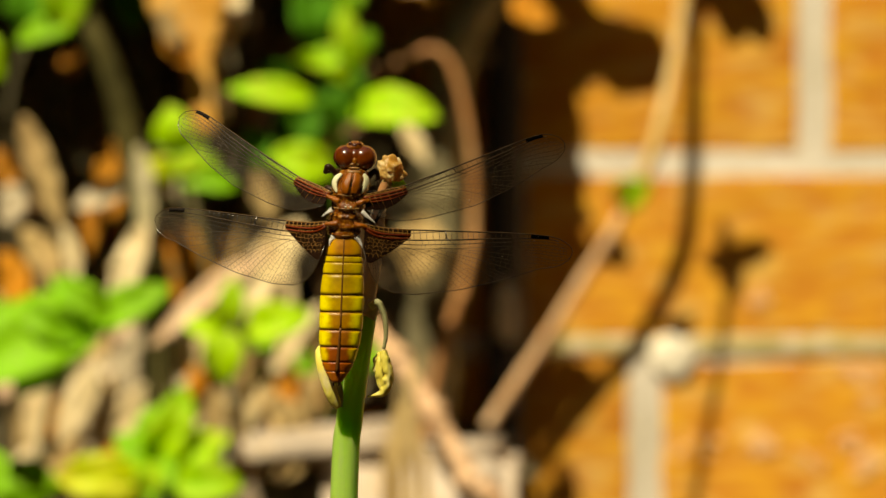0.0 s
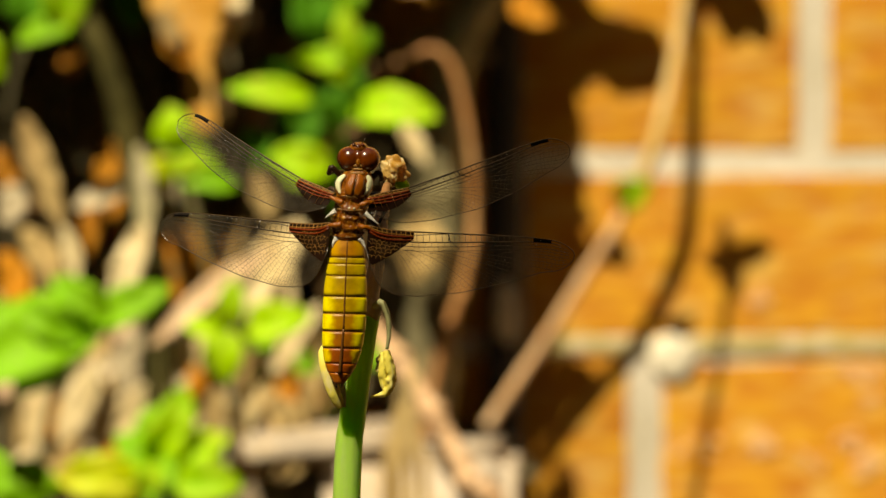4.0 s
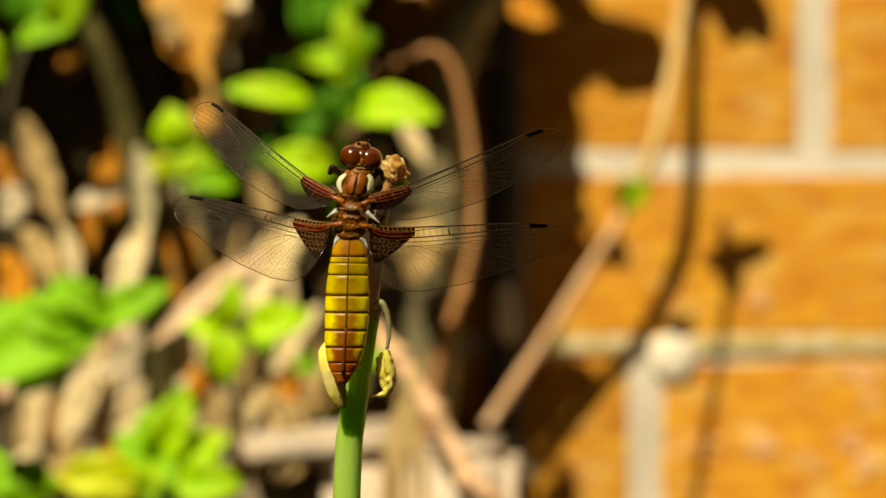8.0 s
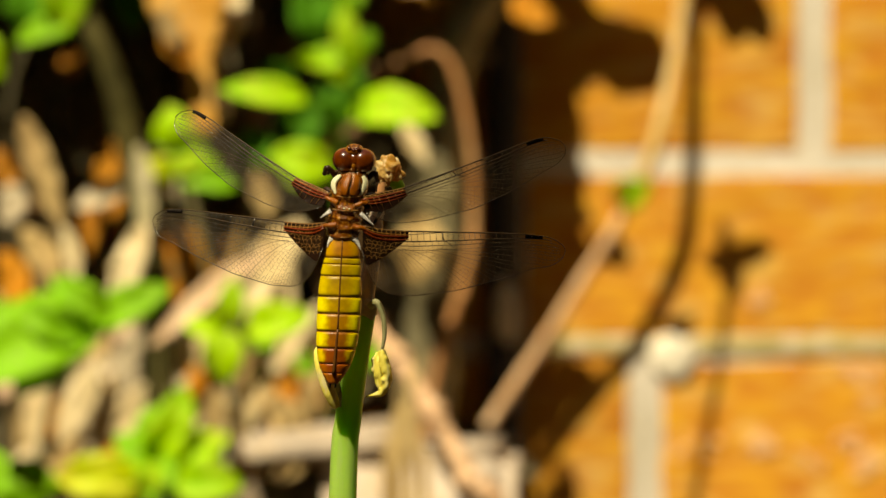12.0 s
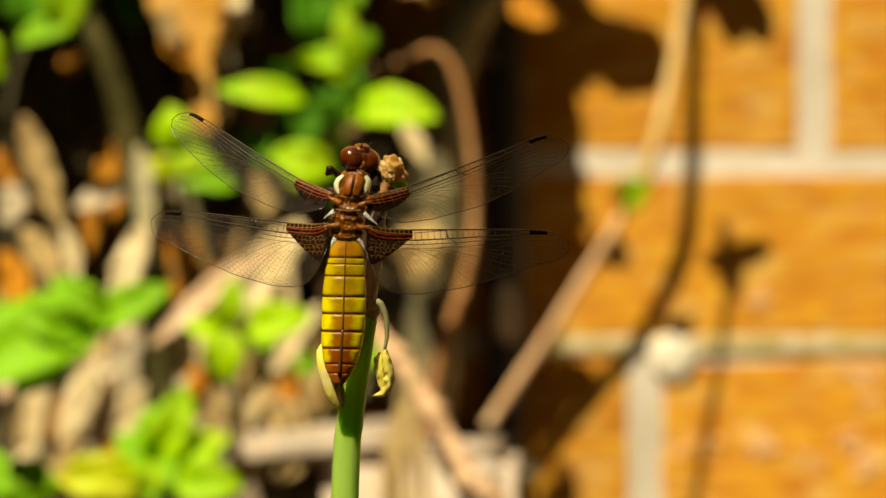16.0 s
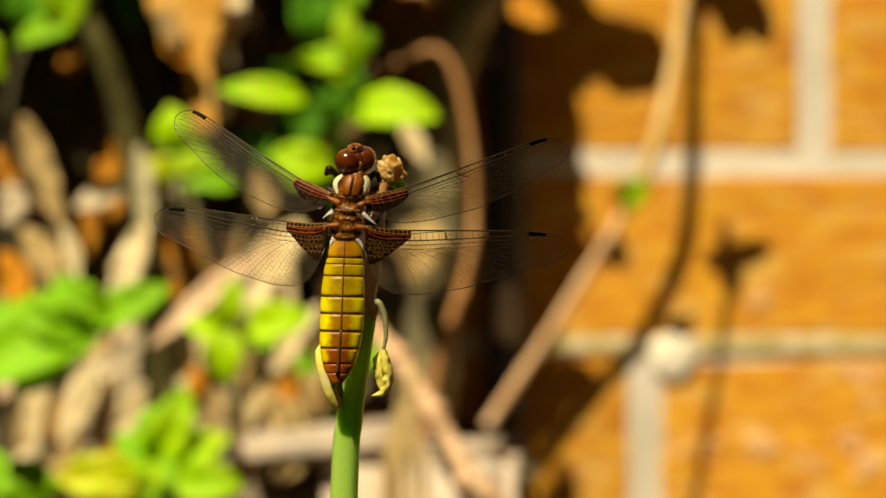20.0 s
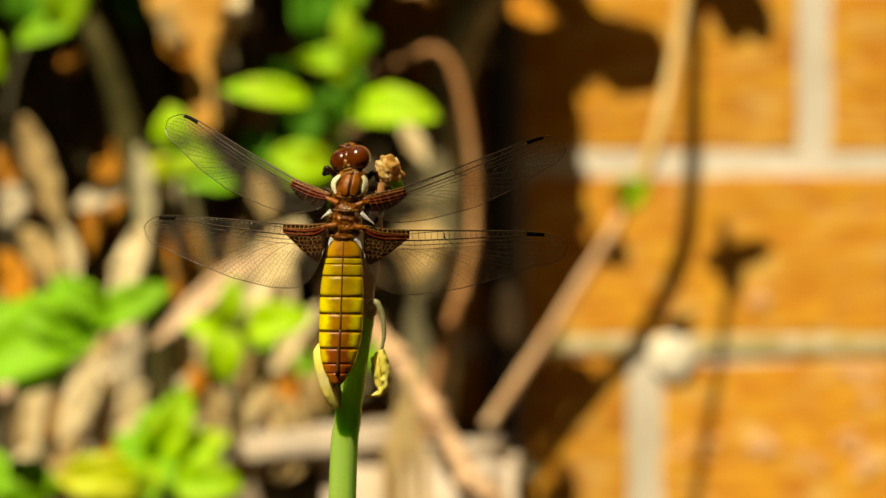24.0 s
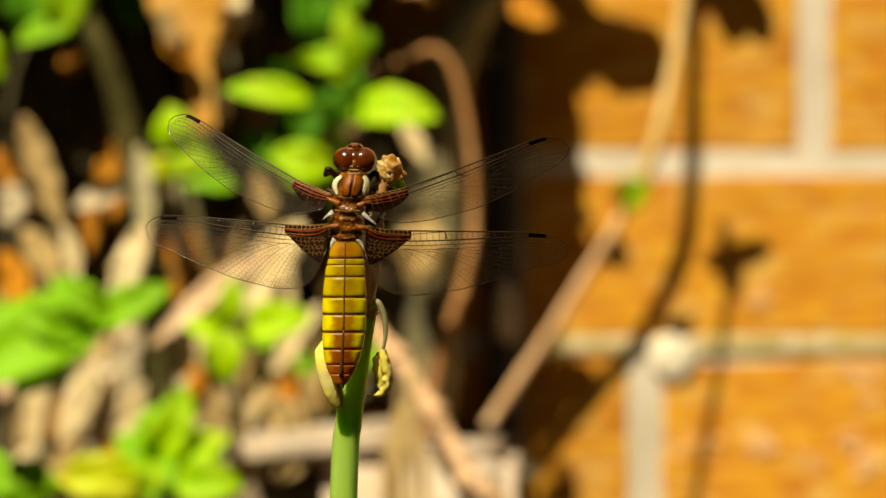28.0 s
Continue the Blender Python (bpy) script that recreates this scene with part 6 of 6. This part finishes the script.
    walk(left_fore_wing, [(t, wing_pose(left_fore_wing, x, y, z)) for t, x, y, z in [(0.0, -0.702, 0.561, 0.439), (0.5, -0.688, 0.568, 0.452), (1.0, -0.710, 0.550, 0.440), (1.5, -0.693, 0.564, 0.449), (2.0, -0.719, 0.547, 0.429), (2.5, -0.718, 0.545, 0.433), (3.0, -0.724, 0.539, 0.431), (3.5, -0.728, 0.538, 0.425), (4.0, -0.725, 0.542, 0.424), (4.5, -0.723, 0.546, 0.424), (5.0, -0.720, 0.550, 0.423), (5.5, -0.604, 0.642, 0.472), (5.6, -0.645, 0.628, 0.435), (5.7, -0.616, 0.646, 0.450), (5.8, -0.367, 0.771, 0.520), (5.9, -0.455, 0.728, 0.513), (6.0, -0.494, 0.708, 0.504), (6.1, -0.530, 0.680, 0.507), (6.2, -0.539, 0.679, 0.499), (6.3, -0.555, 0.654, 0.514), (6.4, -0.472, 0.703, 0.533), (6.5, -0.603, 0.654, 0.457), (6.6, -0.487, 0.697, 0.526), (6.7, -0.480, 0.706, 0.521), (6.8, -0.541, 0.670, 0.508), (6.9, -0.526, 0.686, 0.503), (7.0, -0.545, 0.680, 0.490), (7.1, -0.562, 0.675, 0.478), (7.2, -0.607, 0.664, 0.437), (7.5, -0.680, 0.573, 0.458), (8.0, -0.646, 0.586, 0.489), (8.5, -0.699, 0.556, 0.449), (9.0, -0.687, 0.559, 0.463), (9.5, -0.705, 0.553, 0.445), (10.0, -0.704, 0.545, 0.455), (10.5, -0.701, 0.551, 0.451), (11.0, -0.718, 0.534, 0.447), (11.5, -0.710, 0.548, 0.442), (12.0, -0.718, 0.542, 0.438), (12.5, -0.705, 0.541, 0.458), (13.0, -0.714, 0.534, 0.452), (13.5, -0.724, 0.526, 0.446), (14.0, -0.733, 0.519, 0.440), (14.5, -0.742, 0.511, 0.435), (15.0, -0.750, 0.499, 0.434), (15.5, -0.742, 0.508, 0.438), (16.0, -0.741, 0.511, 0.435), (16.5, -0.743, 0.505, 0.439), (17.0, -0.722, 0.529, 0.446), (17.5, -0.732, 0.517, 0.444), (18.0, -0.728, 0.519, 0.448), (18.5, -0.736, 0.508, 0.447), (19.0, -0.717, 0.533, 0.450), (19.5, -0.744, 0.509, 0.434), (20.0, -0.724, 0.528, 0.444), (20.5, -0.736, 0.509, 0.447), (21.0, -0.731, 0.514, 0.448), (21.5, -0.744, 0.510, 0.431), (22.0, -0.743, 0.511, 0.432), (22.5, -0.741, 0.513, 0.434), (23.0, -0.739, 0.514, 0.435), (23.5, -0.737, 0.516, 0.436), (24.0, -0.754, 0.499, 0.428), (24.5, -0.742, 0.503, 0.443), (25.0, -0.742, 0.500, 0.446), (25.5, -0.743, 0.504, 0.439), (26.0, -0.738, 0.508, 0.443), (26.5, -0.739, 0.500, 0.452), (27.0, -0.742, 0.504, 0.442), (27.5, -0.743, 0.502, 0.442), (28.0, -0.744, 0.501, 0.443)]])
    walk(right_fore_wing, [(t, wing_pose(right_fore_wing, x, y, z)) for t, x, y, z in [(0.0, 0.890, 0.273, 0.366), (0.5, 0.886, 0.283, 0.368), (1.0, 0.874, 0.288, 0.392), (1.5, 0.883, 0.280, 0.377), (2.0, 0.887, 0.276, 0.372), (2.5, 0.871, 0.309, 0.381), (3.0, 0.885, 0.282, 0.370), (3.5, 0.901, 0.255, 0.352), (4.0, 0.898, 0.262, 0.352), (4.5, 0.896, 0.268, 0.353), (5.0, 0.894, 0.275, 0.353), (5.5, 0.892, 0.280, 0.354), (5.6, 0.877, 0.309, 0.369), (5.7, 0.861, 0.333, 0.384), (5.8, 0.845, 0.355, 0.400), (5.9, 0.829, 0.374, 0.415), (6.0, 0.813, 0.392, 0.430), (6.1, 0.832, 0.372, 0.411), (6.2, 0.851, 0.350, 0.392), (6.3, 0.869, 0.325, 0.373), (6.4, 0.887, 0.297, 0.353), (6.5, 0.905, 0.264, 0.333), (6.6, 0.900, 0.266, 0.346), (6.7, 0.894, 0.268, 0.358), (6.8, 0.889, 0.269, 0.371), (6.9, 0.883, 0.271, 0.383), (7.0, 0.877, 0.272, 0.395), (7.1, 0.880, 0.270, 0.391), (7.2, 0.883, 0.267, 0.386), (7.5, 0.891, 0.261, 0.372), (8.0, 0.867, 0.309, 0.390), (8.5, 0.896, 0.258, 0.361), (9.0, 0.898, 0.250, 0.362), (9.5, 0.901, 0.253, 0.354), (10.0, 0.901, 0.258, 0.348), (10.5, 0.896, 0.268, 0.353), (11.0, 0.900, 0.249, 0.357), (11.5, 0.897, 0.268, 0.353), (12.0, 0.895, 0.252, 0.368), (12.5, 0.905, 0.238, 0.352), (13.0, 0.905, 0.235, 0.353), (13.5, 0.906, 0.233, 0.354), (14.0, 0.906, 0.230, 0.355), (14.5, 0.906, 0.228, 0.356), (15.0, 0.901, 0.240, 0.362), (15.5, 0.905, 0.230, 0.357), (16.0, 0.898, 0.246, 0.366), (16.5, 0.897, 0.250, 0.365), (17.0, 0.896, 0.248, 0.367), (17.5, 0.905, 0.231, 0.358), (18.0, 0.908, 0.231, 0.349), (18.5, 0.908, 0.231, 0.349), (19.0, 0.910, 0.218, 0.352), (19.5, 0.905, 0.231, 0.358), (20.0, 0.905, 0.231, 0.358), (20.5, 0.907, 0.235, 0.350), (21.0, 0.910, 0.227, 0.347), (21.5, 0.906, 0.227, 0.356), (22.0, 0.906, 0.232, 0.354), (22.5, 0.905, 0.238, 0.352), (23.0, 0.905, 0.243, 0.350), (23.5, 0.904, 0.248, 0.348), (24.0, 0.900, 0.250, 0.358), (24.5, 0.906, 0.246, 0.343), (25.0, 0.912, 0.237, 0.334), (25.5, 0.903, 0.238, 0.358), (26.0, 0.910, 0.230, 0.344), (26.5, 0.906, 0.246, 0.344), (27.0, 0.902, 0.257, 0.348), (27.5, 0.906, 0.243, 0.346), (28.0, 0.910, 0.233, 0.342)]])
    walk(left_hind_wing, [(t, wing_pose(left_hind_wing, x, y, z)) for t, x, y, z in [(0.0, -0.872, 0.486, 0.067), (0.5, -0.857, 0.507, 0.091), (1.0, -0.869, 0.490, 0.067), (1.5, -0.855, 0.508, 0.109), (2.0, -0.863, 0.501, 0.061), (2.5, -0.883, 0.467, 0.050), (3.0, -0.888, 0.457, 0.045), (3.5, -0.871, 0.489, 0.045), (4.0, -0.865, 0.499, 0.044), (4.5, -0.860, 0.508, 0.044), (5.0, -0.854, 0.518, 0.044), (5.5, -0.689, 0.706, 0.165), (5.6, -0.724, 0.671, 0.161), (5.7, -0.642, 0.752, 0.148), (5.8, -0.433, 0.824, 0.367), (5.9, -0.459, 0.844, 0.277), (6.0, -0.726, 0.666, 0.173), (6.1, -0.680, 0.709, 0.187), (6.2, -0.725, 0.674, 0.140), (6.3, -0.653, 0.718, 0.239), (6.4, -0.598, 0.767, 0.234), (6.5, -0.828, 0.556, 0.071), (6.6, -0.676, 0.705, 0.215), (6.7, -0.652, 0.724, 0.223), (6.8, -0.697, 0.686, 0.208), (6.9, -0.632, 0.752, 0.187), (7.0, -0.719, 0.682, 0.137), (7.1, -0.742, 0.656, 0.138), (7.2, -0.767, 0.633, 0.105), (7.5, -0.818, 0.568, 0.087), (8.0, -0.794, 0.590, 0.147), (8.5, -0.841, 0.536, 0.071), (9.0, -0.831, 0.547, 0.101), (9.5, -0.856, 0.512, 0.072), (10.0, -0.859, 0.506, 0.079), (10.5, -0.853, 0.515, 0.081), (11.0, -0.870, 0.488, 0.069), (11.5, -0.870, 0.487, 0.071), (12.0, -0.876, 0.479, 0.058), (12.5, -0.873, 0.481, 0.076), (13.0, -0.880, 0.470, 0.071), (13.5, -0.886, 0.459, 0.065), (14.0, -0.892, 0.448, 0.060), (14.5, -0.898, 0.436, 0.055), (15.0, -0.915, 0.403, 0.035), (15.5, -0.909, 0.413, 0.050), (16.0, -0.898, 0.435, 0.061), (16.5, -0.898, 0.434, 0.068), (17.0, -0.893, 0.445, 0.069), (17.5, -0.890, 0.450, 0.070), (18.0, -0.893, 0.445, 0.069), (18.5, -0.898, 0.434, 0.066), (19.0, -0.882, 0.464, 0.081), (19.5, -0.898, 0.436, 0.057), (20.0, -0.876, 0.476, 0.081), (20.5, -0.898, 0.434, 0.067), (21.0, -0.912, 0.406, 0.056), (21.5, -0.920, 0.389, 0.044), (22.0, -0.918, 0.393, 0.046), (22.5, -0.916, 0.397, 0.049), (23.0, -0.914, 0.402, 0.051), (23.5, -0.912, 0.406, 0.053), (24.0, -0.915, 0.402, 0.039), (24.5, -0.915, 0.399, 0.057), (25.0, -0.910, 0.410, 0.067), (25.5, -0.907, 0.418, 0.058), (26.0, -0.907, 0.417, 0.063), (26.5, -0.907, 0.416, 0.067), (27.0, -0.907, 0.417, 0.060), (27.5, -0.907, 0.417, 0.061), (28.0, -0.915, 0.399, 0.056)]])
    walk(right_hind_wing, [(t, wing_pose(right_hind_wing, x, y, z)) for t, x, y, z in [(0.0, 0.983, 0.181, -0.030), (0.5, 0.977, 0.213, -0.022), (1.0, 0.972, 0.233, 0.020), (1.5, 0.981, 0.194, 0.007), (2.0, 0.982, 0.187, -0.001), (2.5, 0.972, 0.233, 0.011), (3.0, 0.978, 0.211, -0.009), (3.5, 0.980, 0.195, -0.041), (4.0, 0.979, 0.199, -0.041), (4.5, 0.978, 0.203, -0.040), (5.0, 0.978, 0.206, -0.039), (5.5, 0.977, 0.210, -0.039), (5.6, 0.972, 0.235, -0.019), (5.7, 0.967, 0.256, 0.002), (5.8, 0.962, 0.273, 0.022), (5.9, 0.956, 0.289, 0.043), (6.0, 0.951, 0.302, 0.063), (6.1, 0.951, 0.307, 0.040), (6.2, 0.950, 0.311, 0.017), (6.3, 0.949, 0.314, -0.006), (6.4, 0.948, 0.316, -0.029), (6.5, 0.947, 0.317, -0.052), (6.6, 0.948, 0.317, -0.030), (6.7, 0.948, 0.317, -0.009), (6.8, 0.949, 0.316, 0.013), (6.9, 0.949, 0.314, 0.035), (7.0, 0.949, 0.311, 0.057), (7.1, 0.950, 0.307, 0.050), (7.2, 0.952, 0.304, 0.043), (7.5, 0.956, 0.293, 0.022), (8.0, 0.948, 0.317, 0.030), (8.5, 0.959, 0.283, 0.004), (9.0, 0.963, 0.269, 0.002), (9.5, 0.957, 0.288, -0.020), (10.0, 0.964, 0.265, -0.023), (10.5, 0.961, 0.276, -0.002), (11.0, 0.962, 0.274, -0.010), (11.5, 0.961, 0.275, -0.015), (12.0, 0.959, 0.282, -0.008), (12.5, 0.969, 0.246, -0.018), (13.0, 0.968, 0.249, -0.015), (13.5, 0.968, 0.252, -0.012), (14.0, 0.967, 0.254, -0.010), (14.5, 0.966, 0.257, -0.007), (15.0, 0.966, 0.257, -0.007), (15.5, 0.969, 0.247, -0.012), (16.0, 0.963, 0.268, 0.003), (16.5, 0.962, 0.272, 0.021), (17.0, 0.963, 0.270, 0.004), (17.5, 0.970, 0.243, -0.009), (18.0, 0.969, 0.246, -0.018), (18.5, 0.963, 0.268, -0.018), (19.0, 0.966, 0.259, -0.021), (19.5, 0.964, 0.264, -0.018), (20.0, 0.964, 0.266, -0.002), (20.5, 0.967, 0.254, -0.026), (21.0, 0.966, 0.258, -0.029), (21.5, 0.964, 0.266, -0.016), (22.0, 0.964, 0.267, -0.018), (22.5, 0.963, 0.268, -0.020), (23.0, 0.963, 0.269, -0.021), (23.5, 0.963, 0.270, -0.023), (24.0, 0.963, 0.269, -0.012), (24.5, 0.961, 0.275, -0.021), (25.0, 0.967, 0.253, -0.031), (25.5, 0.962, 0.272, -0.008), (26.0, 0.962, 0.273, -0.023), (26.5, 0.964, 0.264, -0.021), (27.0, 0.963, 0.269, -0.023), (27.5, 0.962, 0.271, -0.024), (28.0, 0.962, 0.272, -0.029)]])
    # the head nods and turns on its neck
    walk(head, [(t, pose(0.00115, 0.0003, 0.0076, rx, ry, rz)) for t, rx, ry, rz in (
        (0, 0, 0, 0), (7.9, 0, 0, 0), (8.2, 0, 22, 35), (8.4, 18, 0, 0), (8.6, 18, 0, 0), (8.9, 0, 0, 0), (9.1, 0, 0, 0), (9.3, 16, 0, 0), (9.6, 14, 4, 25), (9.9, 0, 0, 0), (11.6, 0, 0, 0), (12.0, 16, 0, 0), (12.4, 16, 0, 0), (12.8, 0, 0, 0),
        (15.7, 0, 0, 0), (16.0, 6, 8, 26), (16.3, 0, 0, 0), (19.7, 0, 0, 0), (20.0, 8, -10, 26), (20.2, 0, 0, 0), (23.7, 0, 0, 0), (24.0, 0, -12, -28), (24.3, 0, 0, 0), (28.0, 0, 0, 0))])
    # one leaf stirs in the air
    walk(swaying_leaf, [(t, pose(x * 0.001, 0, 0)) for t, x in ((0, 1.0), (3.5, 0.6), (5.5, 1.0), (7, -0.6), (8, 0), (9.5, -0.6), (11, -1.2), (12.5, -1.6), (15, -2.4), (16.5, -2.4), (17.2, -0.8),
        (18, -2.0), (20, -2.0), (21, 0.6), (23.5, 0.6), (24.5, -2.0), (26, -1.0), (28, 0))])


motions()
